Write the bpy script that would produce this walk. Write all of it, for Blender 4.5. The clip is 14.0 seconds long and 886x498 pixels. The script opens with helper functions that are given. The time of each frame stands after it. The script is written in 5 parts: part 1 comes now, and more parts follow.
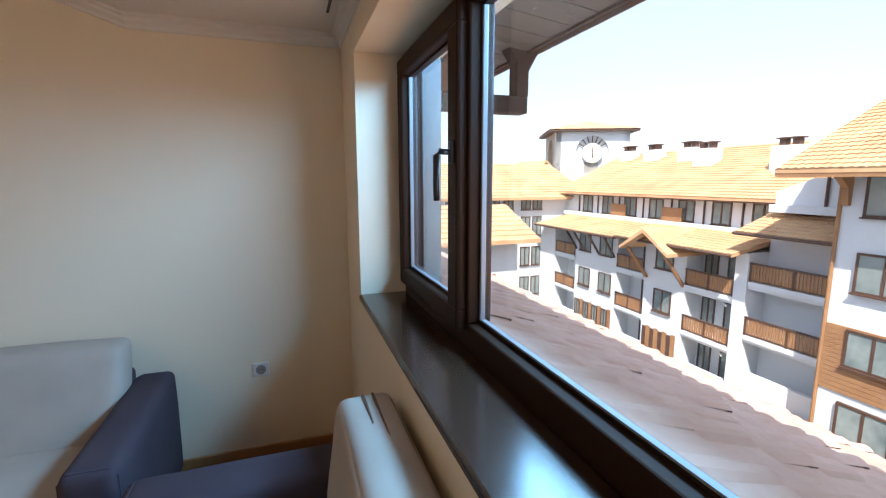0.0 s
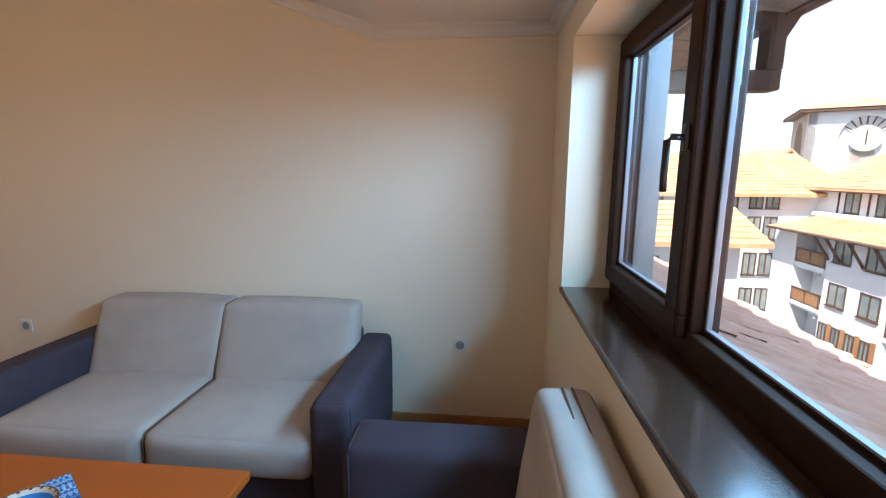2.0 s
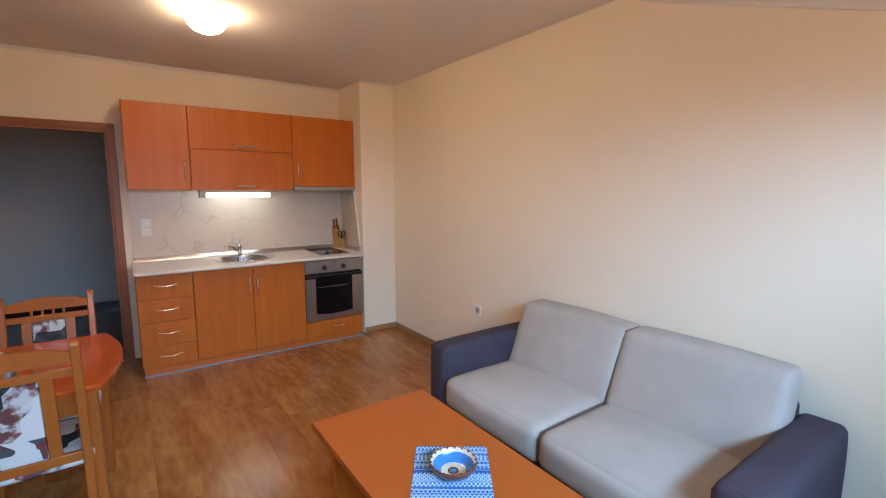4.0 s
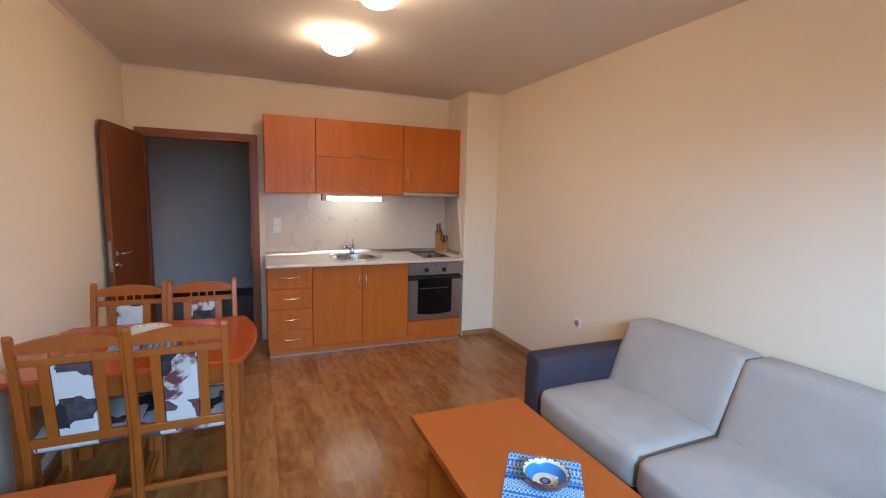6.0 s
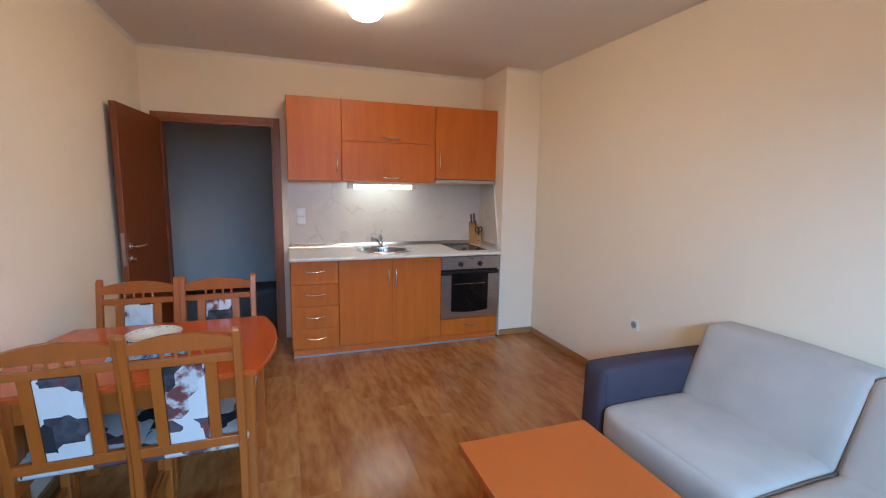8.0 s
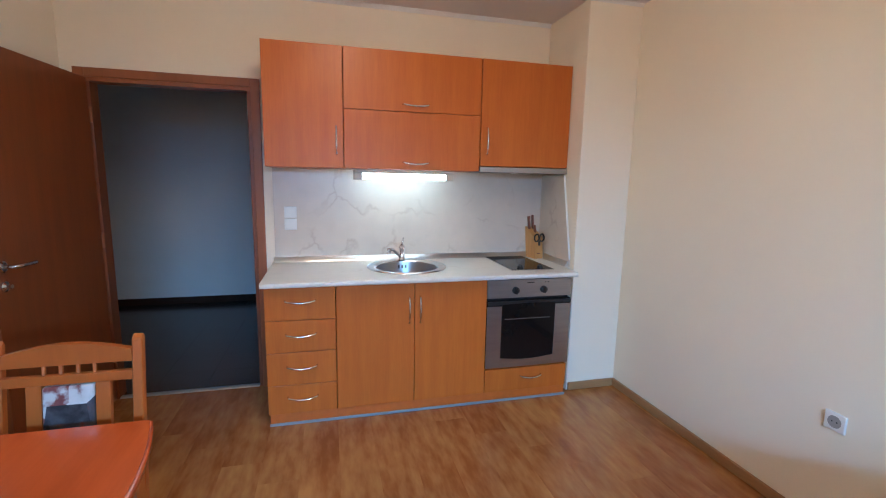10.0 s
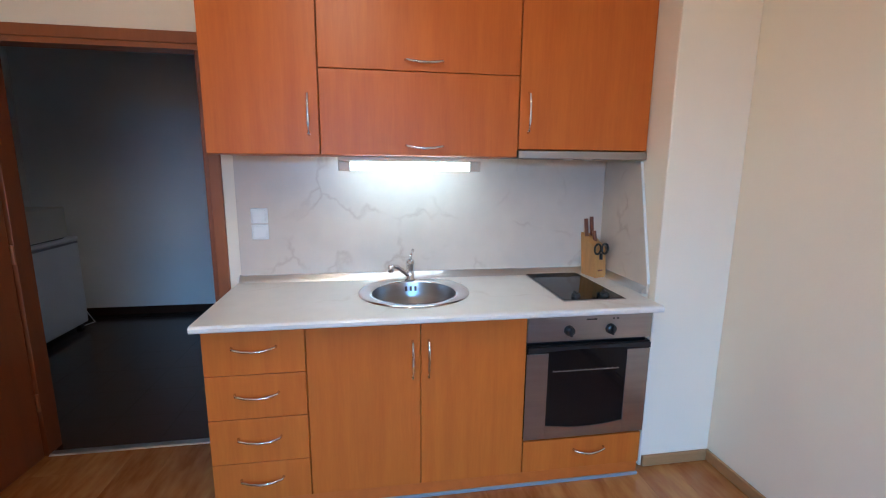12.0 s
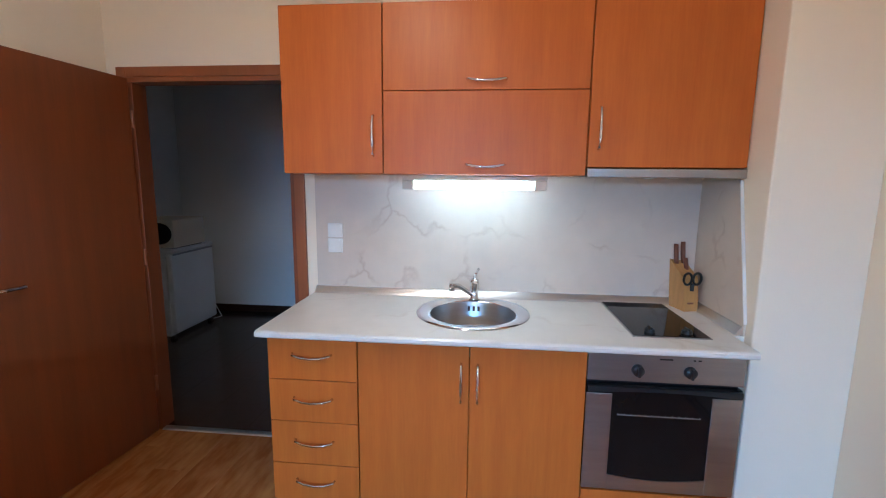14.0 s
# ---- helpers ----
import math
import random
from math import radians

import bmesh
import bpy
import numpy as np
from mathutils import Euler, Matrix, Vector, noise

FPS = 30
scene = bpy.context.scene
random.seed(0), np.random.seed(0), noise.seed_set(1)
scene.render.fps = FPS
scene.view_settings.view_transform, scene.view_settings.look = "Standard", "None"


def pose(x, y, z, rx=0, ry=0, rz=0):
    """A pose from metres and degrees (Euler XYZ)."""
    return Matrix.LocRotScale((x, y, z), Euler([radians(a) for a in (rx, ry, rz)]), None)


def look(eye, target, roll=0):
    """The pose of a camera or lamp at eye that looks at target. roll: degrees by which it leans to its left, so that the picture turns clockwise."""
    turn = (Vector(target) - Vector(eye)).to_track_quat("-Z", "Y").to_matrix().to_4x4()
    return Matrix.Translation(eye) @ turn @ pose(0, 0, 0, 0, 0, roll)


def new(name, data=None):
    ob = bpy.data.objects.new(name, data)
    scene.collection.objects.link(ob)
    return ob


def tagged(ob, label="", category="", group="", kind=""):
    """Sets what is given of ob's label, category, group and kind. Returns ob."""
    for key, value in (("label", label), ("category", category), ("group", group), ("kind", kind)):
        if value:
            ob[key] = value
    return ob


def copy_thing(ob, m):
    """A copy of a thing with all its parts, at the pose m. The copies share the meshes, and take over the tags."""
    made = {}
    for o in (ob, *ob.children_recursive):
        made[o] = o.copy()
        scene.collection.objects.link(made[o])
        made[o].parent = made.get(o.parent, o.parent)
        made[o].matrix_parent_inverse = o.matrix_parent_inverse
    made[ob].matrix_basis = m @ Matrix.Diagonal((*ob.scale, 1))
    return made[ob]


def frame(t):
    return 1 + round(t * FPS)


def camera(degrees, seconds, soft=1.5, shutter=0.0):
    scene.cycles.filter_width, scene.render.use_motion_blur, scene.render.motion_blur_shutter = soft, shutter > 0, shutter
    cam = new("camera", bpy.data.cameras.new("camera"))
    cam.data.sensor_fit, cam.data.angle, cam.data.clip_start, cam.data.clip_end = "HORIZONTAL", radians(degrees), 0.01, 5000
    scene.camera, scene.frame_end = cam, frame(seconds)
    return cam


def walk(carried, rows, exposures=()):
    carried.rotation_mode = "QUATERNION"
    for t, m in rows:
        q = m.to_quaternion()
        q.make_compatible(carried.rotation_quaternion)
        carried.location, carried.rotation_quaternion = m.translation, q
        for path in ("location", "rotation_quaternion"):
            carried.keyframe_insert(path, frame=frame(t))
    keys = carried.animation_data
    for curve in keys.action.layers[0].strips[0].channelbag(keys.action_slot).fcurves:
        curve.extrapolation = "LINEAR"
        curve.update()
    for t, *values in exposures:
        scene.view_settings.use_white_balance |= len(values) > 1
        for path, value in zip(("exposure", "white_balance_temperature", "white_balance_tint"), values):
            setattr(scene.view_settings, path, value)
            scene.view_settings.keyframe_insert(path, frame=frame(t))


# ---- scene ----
cam = camera(89.8, 14.0, 1.15)
PATH = [
    (0, (0.192, -0.078, 1.516), (0.835, 1.791, 1.211), -0.1),
    (0.5, (0.162, -0.08, 1.506), (0.391, 1.882, 1.194), -0.5),
    (1, (0.136, -0.081, 1.507), (0.046, 1.891, 1.187), -0.9),
    (1.5, (0.143, -0.074, 1.506), (-0.02, 1.893, 1.179), -0.6),
    (2, (0.134, -0.066, 1.507), (-0.053, 1.895, 1.163), 0.3),
    (2.5, (0.076, -0.038, 1.502), (-0.392, 1.874, 1.152), -0.3),
    (3, (0.003, 0.012, 1.508), (-0.959, 1.736, 1.191), -1.4),
    (3.5, (-0.007, 0.032, 1.524), (-1.431, 1.405, 1.232), -1.6),
    (4, (0.027, 0.034, 1.527), (-1.589, 1.183, 1.262), 0.1),
    (6.5, (0.07, -0.022, 1.548), (-1.772, 0.717, 1.3), 1.1),
    (7, (0.066, -0.024, 1.541), (-1.781, 0.699, 1.289), 1.0),
    (7.5, (-0.063, -0.013, 1.518), (-1.918, 0.688, 1.253), 1.0),
    (10, (-1.561, 0.412, 1.459), (-3.474, 0.909, 1.153), 1.1),
    (10.5, (-1.813, 0.537, 1.469), (-3.732, 1.019, 1.175), 1.3),
    (11, (-2.042, 0.587, 1.472), (-3.959, 1.064, 1.162), 1.4),
    (11.5, (-2.273, 0.613, 1.477), (-4.183, 1.1, 1.139), 0.8),
    (12, (-2.389, 0.72, 1.47), (-4.331, 1.034, 1.111), 0.5),
    (12.5, (-2.407, 0.897, 1.481), (-4.37, 0.85, 1.1), 0.4),
    (13, (-2.424, 0.964, 1.471), (-4.378, 0.796, 1.083), -0.3),
    (13.5, (-2.431, 0.987, 1.474), (-4.382, 0.779, 1.087), 0.2),
    (14, (-2.426, 0.967, 1.492), (-4.394, 0.777, 1.19), 0.6),
]
EXPOSURES = [(0, 0.86, 6300, 11), (1, 0.90, 6350, 12), (2, 1.06, 6480, 14), (2.5, 1.14, 6550, 16), (3.5, 1.68, 6600, 19), (7, 1.74, 6050, 15), (10.5, 2.02, 4980, 7), (14, 2.08, 4920, 8)]
walk(cam, [(t, look(eye, target, roll)) for t, eye, target, roll in PATH], EXPOSURES)

# ---------------------------------------------------------------- sky, sun and lamps
SUN_DIR = Vector((0.41, 0.50, -0.85)).normalized()
world = bpy.data.worlds.new("sky")
scene.world = world
world.use_nodes = True
wn = world.node_tree
sky = wn.nodes.new("ShaderNodeTexSky")
sky.sky_type, sky.sun_disc = "NISHITA", False
sky.sun_elevation = math.asin(-SUN_DIR.z)
sky.sun_rotation = math.atan2(-SUN_DIR.x, -SUN_DIR.y)
sky.air_density, sky.dust_density = 1.0, 1.2
haze = wn.nodes.new("ShaderNodeMix")          # thin bright haze over the blue
haze.data_type = "RGBA"
haze.inputs[0].default_value, haze.inputs[7].default_value = 0.50, (4.8, 5.7, 7.0, 1)
wn.links.new(sky.outputs[0], haze.inputs[6])
wn.links.new(haze.outputs[2], wn.nodes["Background"].inputs[0])
wn.nodes["Background"].inputs[1].default_value = 0.15
sun = new("sun", bpy.data.lights.new("sun", "SUN"))
sun.data.energy, sun.data.angle, sun.data.color = 5.0, radians(0.5), (1.0, 0.95, 0.87)
sun.rotation_euler = SUN_DIR.to_track_quat("-Z", "Y").to_euler()


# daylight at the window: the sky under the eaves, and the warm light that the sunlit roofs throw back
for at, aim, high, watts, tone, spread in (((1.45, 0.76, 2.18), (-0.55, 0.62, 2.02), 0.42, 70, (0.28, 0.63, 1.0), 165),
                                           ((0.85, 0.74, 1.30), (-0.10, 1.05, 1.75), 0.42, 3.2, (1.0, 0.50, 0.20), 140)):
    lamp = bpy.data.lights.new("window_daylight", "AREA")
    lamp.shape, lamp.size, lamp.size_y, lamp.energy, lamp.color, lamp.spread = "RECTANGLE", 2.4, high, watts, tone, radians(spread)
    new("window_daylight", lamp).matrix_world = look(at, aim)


# ---------------------------------------------------------------- materials
def shader(name, base, rough=0.5, metal=0.0, vary=0.12, scale=3.0, fine=40.0, bump=0.05, stretch=(1, 1, 1), tint=None, per_piece=0.0, coat=0.0, spec=0.5):
    """A surface with stains at a large scale and grain at a fine one."""
    m = bpy.data.materials.new(name)
    m.use_nodes = True
    t = m.node_tree
    n, l = t.nodes, t.links
    b = n["Principled BSDF"]
    co = n.new("ShaderNodeTexCoord")
    mp = n.new("ShaderNodeMapping")
    mp.inputs["Scale"].default_value = stretch
    l.new(co.outputs["Object"], mp.inputs[0])
    big, small = n.new("ShaderNodeTexNoise"), n.new("ShaderNodeTexNoise")
    big.inputs["Scale"].default_value, big.inputs["Detail"].default_value = scale, 4
    small.inputs["Scale"].default_value, small.inputs["Detail"].default_value = fine, 5
    l.new(mp.outputs[0], big.inputs[0]), l.new(mp.outputs[0], small.inputs[0])
    tint = tint or tuple(c * 0.6 for c in base)
    mix = n.new("ShaderNodeMix")
    mix.data_type = "RGBA"
    mix.inputs[6].default_value, mix.inputs[7].default_value = (*base, 1), (*tint, 1)
    add = n.new("ShaderNodeMath")
    add.operation = "MULTIPLY_ADD"
    l.new(small.outputs[0], add.inputs[0])
    add.inputs[1].default_value = 0.5
    l.new(big.outputs[0], add.inputs[2])
    rng = n.new("ShaderNodeMapRange")
    rng.inputs["From Min"].default_value, rng.inputs["From Max"].default_value = 0.5, 1.0
    rng.inputs["To Max"].default_value = vary * 2
    l.new(add.outputs[0], rng.inputs[0])
    fac = rng.outputs[0]
    if per_piece:
        oi0, sh = n.new("ShaderNodeObjectInfo"), n.new("ShaderNodeVectorMath")
        sh.operation = "SCALE"
        sh.inputs[0].default_value = (17, 11, 13)
        l.new(oi0.outputs["Random"], sh.inputs["Scale"])
        l.new(sh.outputs[0], mp.inputs["Location"])
        oi = n.new("ShaderNodeObjectInfo")
        pp = n.new("ShaderNodeMath")
        pp.operation = "MULTIPLY_ADD"
        l.new(oi.outputs["Random"], pp.inputs[0])
        pp.inputs[1].default_value = per_piece
        l.new(fac, pp.inputs[2])
        fac = pp.outputs[0]
    l.new(fac, mix.inputs[0])
    l.new(mix.outputs[2], b.inputs["Base Color"])
    b.inputs["Roughness"].default_value, b.inputs["Metallic"].default_value = rough, metal
    b.inputs["Coat Weight"].default_value, b.inputs["Coat Roughness"].default_value = coat, 0.15
    b.inputs["Specular IOR Level"].default_value = spec
    if bump:
        bu = n.new("ShaderNodeBump")
        bu.inputs["Strength"].default_value, bu.inputs["Distance"].default_value = bump, 0.01
        l.new(small.outputs[0], bu.inputs["Height"])
        l.new(bu.outputs[0], b.inputs["Normal"])
    return m


def glow(name, color, strength):
    m = bpy.data.materials.new(name)
    m.use_nodes = True
    b = m.node_tree.nodes["Principled BSDF"]
    b.inputs["Base Color"].default_value = (0.8, 0.8, 0.78, 1)
    b.inputs["Emission Color"].default_value, b.inputs["Emission Strength"].default_value = (*color, 1), strength
    return m


def clear_glass(name, tint=(1, 1, 1)):
    m = bpy.data.materials.new(name)
    m.use_nodes = True
    n, l = m.node_tree.nodes, m.node_tree.links
    gl, tr, mx = n.new("ShaderNodeBsdfGlossy"), n.new("ShaderNodeBsdfTransparent"), n.new("ShaderNodeMixShader")
    gl.inputs["Roughness"].default_value = 0.02
    tr.inputs[0].default_value = (*tint, 1)
    lw, pw, sc = n.new("ShaderNodeLayerWeight"), n.new("ShaderNodeMath"), n.new("ShaderNodeMath")
    lw.inputs[0].default_value = 0.5
    pw.operation, sc.operation = "POWER", "MULTIPLY_ADD"
    pw.inputs[1].default_value, sc.inputs[1].default_value, sc.inputs[2].default_value = 5.0, 0.8, 0.03
    l.new(lw.outputs["Facing"], pw.inputs[0]), l.new(pw.outputs[0], sc.inputs[0])
    l.new(sc.outputs[0], mx.inputs[0]), l.new(tr.outputs[0], mx.inputs[1]), l.new(gl.outputs[0], mx.inputs[2])
    l.new(mx.outputs[0], n["Material Output"].inputs[0])
    return m


def marble(name, base, vein, scale, rough, vein_amount=0.7):
    m = shader(name, base, rough, vary=0.25, scale=3.0, fine=12, bump=0.0, tint=tuple(c * 0.82 for c in base))
    n, l = m.node_tree.nodes, m.node_tree.links
    b = n["Principled BSDF"]
    old = b.inputs["Base Color"].links[0].from_socket
    co = n.new("ShaderNodeTexCoord")
    warp = n.new("ShaderNodeTexNoise")
    warp.inputs["Scale"].default_value, warp.inputs["Detail"].default_value = 4, 6
    l.new(co.outputs["Object"], warp.inputs[0])
    va = n.new("ShaderNodeVectorMath")
    va.operation = "MULTIPLY_ADD"
    l.new(warp.outputs[1], va.inputs[0])
    va.inputs[1].default_value = (0.35, 0.35, 0.35)
    l.new(co.outputs["Object"], va.inputs[2])
    vo = n.new("ShaderNodeTexVoronoi")
    vo.feature = "DISTANCE_TO_EDGE"
    vo.inputs["Scale"].default_value = scale
    l.new(va.outputs[0], vo.inputs[0])
    mr = n.new("ShaderNodeMapRange")
    mr.inputs["From Max"].default_value, mr.inputs["To Min"].default_value, mr.inputs["To Max"].default_value = 0.035, vein_amount, 0
    l.new(vo.outputs["Distance"], mr.inputs[0])
    mask = n.new("ShaderNodeTexNoise")
    mask.inputs["Scale"].default_value = 5
    l.new(co.outputs["Object"], mask.inputs[0])
    mm = n.new("ShaderNodeMapRange")
    mm.inputs["From Min"].default_value, mm.inputs["From Max"].default_value = 0.42, 0.62
    l.new(mask.outputs[0], mm.inputs[0])
    mu = n.new("ShaderNodeMath")
    mu.operation = "MULTIPLY"
    l.new(mr.outputs[0], mu.inputs[0]), l.new(mm.outputs[0], mu.inputs[1])
    mix = n.new("ShaderNodeMix")
    mix.data_type = "RGBA"
    l.new(mu.outputs[0], mix.inputs[0]), l.new(old, mix.inputs[6])
    mix.inputs[7].default_value = (*vein, 1)
    l.new(mix.outputs[2], b.inputs["Base Color"])
    return m


def patchwork(name):
    """Upholstery printed with black, white, grey and maroon patches and brush marks."""
    m = bpy.data.materials.new(name)
    m.use_nodes = True
    n, l = m.node_tree.nodes, m.node_tree.links
    b = n["Principled BSDF"]
    co = n.new("ShaderNodeTexCoord")
    oi = n.new("ShaderNodeObjectInfo")
    va = n.new("ShaderNodeVectorMath")
    va.operation = "MULTIPLY_ADD"
    l.new(oi.outputs["Random"], va.inputs[0])
    va.inputs[1].default_value = (3, 3, 3)
    l.new(co.outputs["Object"], va.inputs[2])
    vo = n.new("ShaderNodeTexVoronoi")
    vo.distance = "CHEBYCHEV"
    vo.inputs["Scale"].default_value = 9
    l.new(va.outputs[0], vo.inputs[0])
    sep = n.new("ShaderNodeSeparateColor")
    l.new(vo.outputs["Color"], sep.inputs[0])
    no = n.new("ShaderNodeTexNoise")
    no.inputs["Scale"].default_value, no.inputs["Detail"].default_value = 22, 6
    l.new(va.outputs[0], no.inputs[0])
    ad = n.new("ShaderNodeMath")
    ad.operation = "MULTIPLY_ADD"
    l.new(no.outputs[0], ad.inputs[0])
    ad.inputs[1].default_value = 0.48
    l.new(sep.outputs[0], ad.inputs[2])
    cr = n.new("ShaderNodeValToRGB")
    cr.color_ramp.interpolation = "LINEAR"
    e = cr.color_ramp.elements
    e[0].position, e[0].color = 0.44, (0.02, 0.018, 0.02, 1)
    e[1].position, e[1].color = 1.0, (0.62, 0.58, 0.55, 1)
    for p, c in ((0.58, (0.08, 0.07, 0.08, 1)), (0.64, (0.14, 0.035, 0.03, 1)), (0.69, (0.18, 0.05, 0.045, 1)), (0.74, (0.50, 0.47, 0.45, 1)), (0.86, (0.60, 0.58, 0.56, 1))):
        k = e.new(p)
        k.color = c
    l.new(ad.outputs[0], cr.inputs[0])
    l.new(cr.outputs[0], b.inputs["Base Color"])
    b.inputs["Roughness"].default_value = 0.9
    return m


def striped(name):
    """Woven mat: blue and white stripes across its length."""
    m = bpy.data.materials.new(name)
    m.use_nodes = True
    n, l = m.node_tree.nodes, m.node_tree.links
    b = n["Principled BSDF"]
    co, sx = n.new("ShaderNodeTexCoord"), n.new("ShaderNodeSeparateXYZ")
    l.new(co.outputs["Object"], sx.inputs[0])
    no = n.new("ShaderNodeTexNoise")
    no.noise_dimensions = "1D"
    no.inputs["Scale"].default_value, no.inputs["Detail"].default_value = 38, 3
    l.new(sx.outputs[1], no.inputs["W"])
    wv = n.new("ShaderNodeTexWave")
    wv.inputs["Scale"].default_value, wv.inputs["Distortion"].default_value = 22, 0.4
    l.new(co.outputs["Object"], wv.inputs[0])
    ad = n.new("ShaderNodeMath")
    ad.operation = "MULTIPLY_ADD"
    l.new(wv.outputs[1], ad.inputs[0])
    ad.inputs[1].default_value = 0.10
    l.new(no.outputs[0], ad.inputs[2])
    cr = n.new("ShaderNodeValToRGB")
    cr.color_ramp.interpolation = "CONSTANT"
    e = cr.color_ramp.elements
    e[0].position, e[0].color = 0.0, (0.02, 0.09, 0.30, 1)
    e[1].position, e[1].color = 0.62, (0.03, 0.14, 0.42, 1)
    for p, c in ((0.46, (0.10, 0.32, 0.62, 1)), (0.53, (0.62, 0.72, 0.80, 1)), (0.57, (0.16, 0.42, 0.70, 1))):
        k = e.new(p)
        k.color = c
    l.new(ad.outputs[0], cr.inputs[0])
    l.new(cr.outputs[0], b.inputs["Base Color"])
    b.inputs["Roughness"].default_value = 0.9
    return m


M_WALL = shader("cream_wall_paint", (0.88, 0.775, 0.615), 0.85, vary=0.10, scale=1.2, fine=160, bump=0.06, tint=(0.80, 0.69, 0.54), spec=0.2)
M_HALL = shader("hall_wall_paint", (0.86, 0.84, 0.81), 0.85, vary=0.10, scale=1.2, fine=160, bump=0.06, spec=0.2)
M_CEIL = shader("ceiling_paint", (0.80, 0.75, 0.70), 0.9, vary=0.08, scale=1.0, fine=120, bump=0.04, spec=0.2)
M_PLASTER = shader("white_plaster", (0.82, 0.79, 0.74), 0.8, vary=0.08, scale=2, fine=120, bump=0.04)
M_KIT = shader("cherry_laminate", (0.57, 0.155, 0.018), 0.38, vary=0.30, scale=2.2, fine=14, bump=0.02, stretch=(9, 9, 0.7), tint=(0.43, 0.095, 0.012), per_piece=0.15, spec=0.3)
M_KITH = shader("cherry_laminate_level", (0.56, 0.135, 0.016), 0.38, vary=0.30, scale=2.2, fine=14, bump=0.02, stretch=(0.9, 9, 9), tint=(0.43, 0.095, 0.012))
M_TABLE = shader("coffee_table_veneer", (0.46, 0.092, 0.010), 0.38, vary=0.30, scale=2.2, fine=16, bump=0.02, stretch=(0.7, 9, 9), tint=(0.40, 0.10, 0.018))
M_DIN = shader("dining_table_lacquer", (0.50, 0.085, 0.014), 0.22, vary=0.30, scale=2.2, fine=14, bump=0.02, stretch=(0.7, 7, 9), tint=(0.36, 0.06, 0.010), coat=0.4)
M_PINE = shader("honey_pine", (0.40, 0.100, 0.012), 0.35, vary=0.35, scale=3, fine=20, bump=0.03, stretch=(8, 8, 0.8), tint=(0.32, 0.075, 0.010), per_piece=0.1, coat=0.2)
M_DOOR = shader("door_veneer", (0.22, 0.055, 0.012), 0.42, vary=0.35, scale=2, fine=14, bump=0.02, stretch=(9, 9, 0.5), tint=(0.15, 0.042, 0.012))
M_CASE = shader("door_casing_veneer", (0.31, 0.092, 0.024), 0.42, vary=0.3, scale=2, fine=14, bump=0.02, stretch=(9, 9, 0.6), tint=(0.21, 0.065, 0.02))
M_FLOOR = shader("oak_laminate", (0.47, 0.215, 0.062), 0.24, vary=0.5, scale=2.0, fine=8, bump=0.008, stretch=(1.0, 3.4, 3.4), tint=(0.27, 0.085, 0.020), per_piece=0.16)
M_GAP = shader("brown_joint", (0.16, 0.07, 0.025), 0.8, bump=0)
M_SKIRT = shader("oak_baseboard", (0.42, 0.22, 0.09), 0.4, vary=0.3, fine=20, stretch=(1, 1, 6), bump=0.02)
M_TILE = shader("dark_brown_tile", (0.055, 0.028, 0.020), 0.22, vary=0.4, scale=4, fine=30, bump=0.02, per_piece=0.3)
M_GROUT = shader("dark_grout", (0.052, 0.027, 0.019), 0.9, bump=0)
M_SOFA = shader("beige_fabric", (0.48, 0.43, 0.385), 0.95, vary=0.18, scale=6, fine=520, bump=0.18, spec=0.08)
M_ARM = shader("plum_grey_fabric", (0.054, 0.042, 0.058), 0.85, vary=0.35, scale=5, fine=350, bump=0.25, tint=(0.074, 0.060, 0.074), spec=0.2)
M_PIPE = shader("brown_piping", (0.16, 0.10, 0.075), 0.85, fine=200, bump=0.1)
M_STEEL = shader("brushed_steel", (0.45, 0.42, 0.40), 0.32, 1.0, vary=0.2, scale=3, fine=60, bump=0.02, stretch=(1, 1, 12))
M_CHROME = shader("chrome", (0.75, 0.75, 0.76), 0.12, 1.0, vary=0.05, bump=0)
M_BLACK = shader("black_plastic", (0.012, 0.012, 0.013), 0.35, vary=0.2, bump=0.0)
M_BLKGL = shader("black_glass", (0.008, 0.007, 0.007), 0.06, vary=0.1, bump=0.0, spec=0.25)
M_WHITE = shader("white_plastic", (0.80, 0.78, 0.74), 0.4, vary=0.05, bump=0.0)
M_ENAMEL = shader("white_enamel", (0.76, 0.77, 0.78), 0.3, vary=0.08, bump=0.01)
M_BEIGEPL = shader("beige_plastic", (0.62, 0.54, 0.42), 0.45, vary=0.08, bump=0.0)
M_COUNTER = marble("marbled_worktop", (0.78, 0.74, 0.68), (0.52, 0.44, 0.36), 2.2, 0.28, 0.4)
M_SPLASH = marble("marbled_splashback", (0.64, 0.535, 0.435), (0.40, 0.28, 0.20), 2.6, 0.28, 0.5)
M_ALU = shader("aluminium_trim", (0.70, 0.70, 0.70), 0.3, 1.0, vary=0.1, bump=0)
M_WFRAME = shader("walnut_window_foil", (0.036, 0.016, 0.009), 0.5, vary=0.35, scale=3, fine=18, stretch=(8, 8, 1), bump=0.03, tint=(0.025, 0.011, 0.006), spec=0.12)
M_SILL = shader("walnut_sill", (0.042, 0.022, 0.014), 0.20, vary=0.35, scale=3, fine=18, stretch=(8, 1, 8), bump=0.015, tint=(0.045, 0.02, 0.011), coat=0.3)
M_SEAL = shader("grey_seal", (0.26, 0.28, 0.31), 0.4, bump=0)
M_CUP = shader("socket_cup_plastic", (0.34, 0.32, 0.30), 0.5, bump=0)
M_GLASS = clear_glass("window_glass")
M_LAMP = glow("lit_lamp_glass", (1.0, 0.76, 0.48), 15.0)
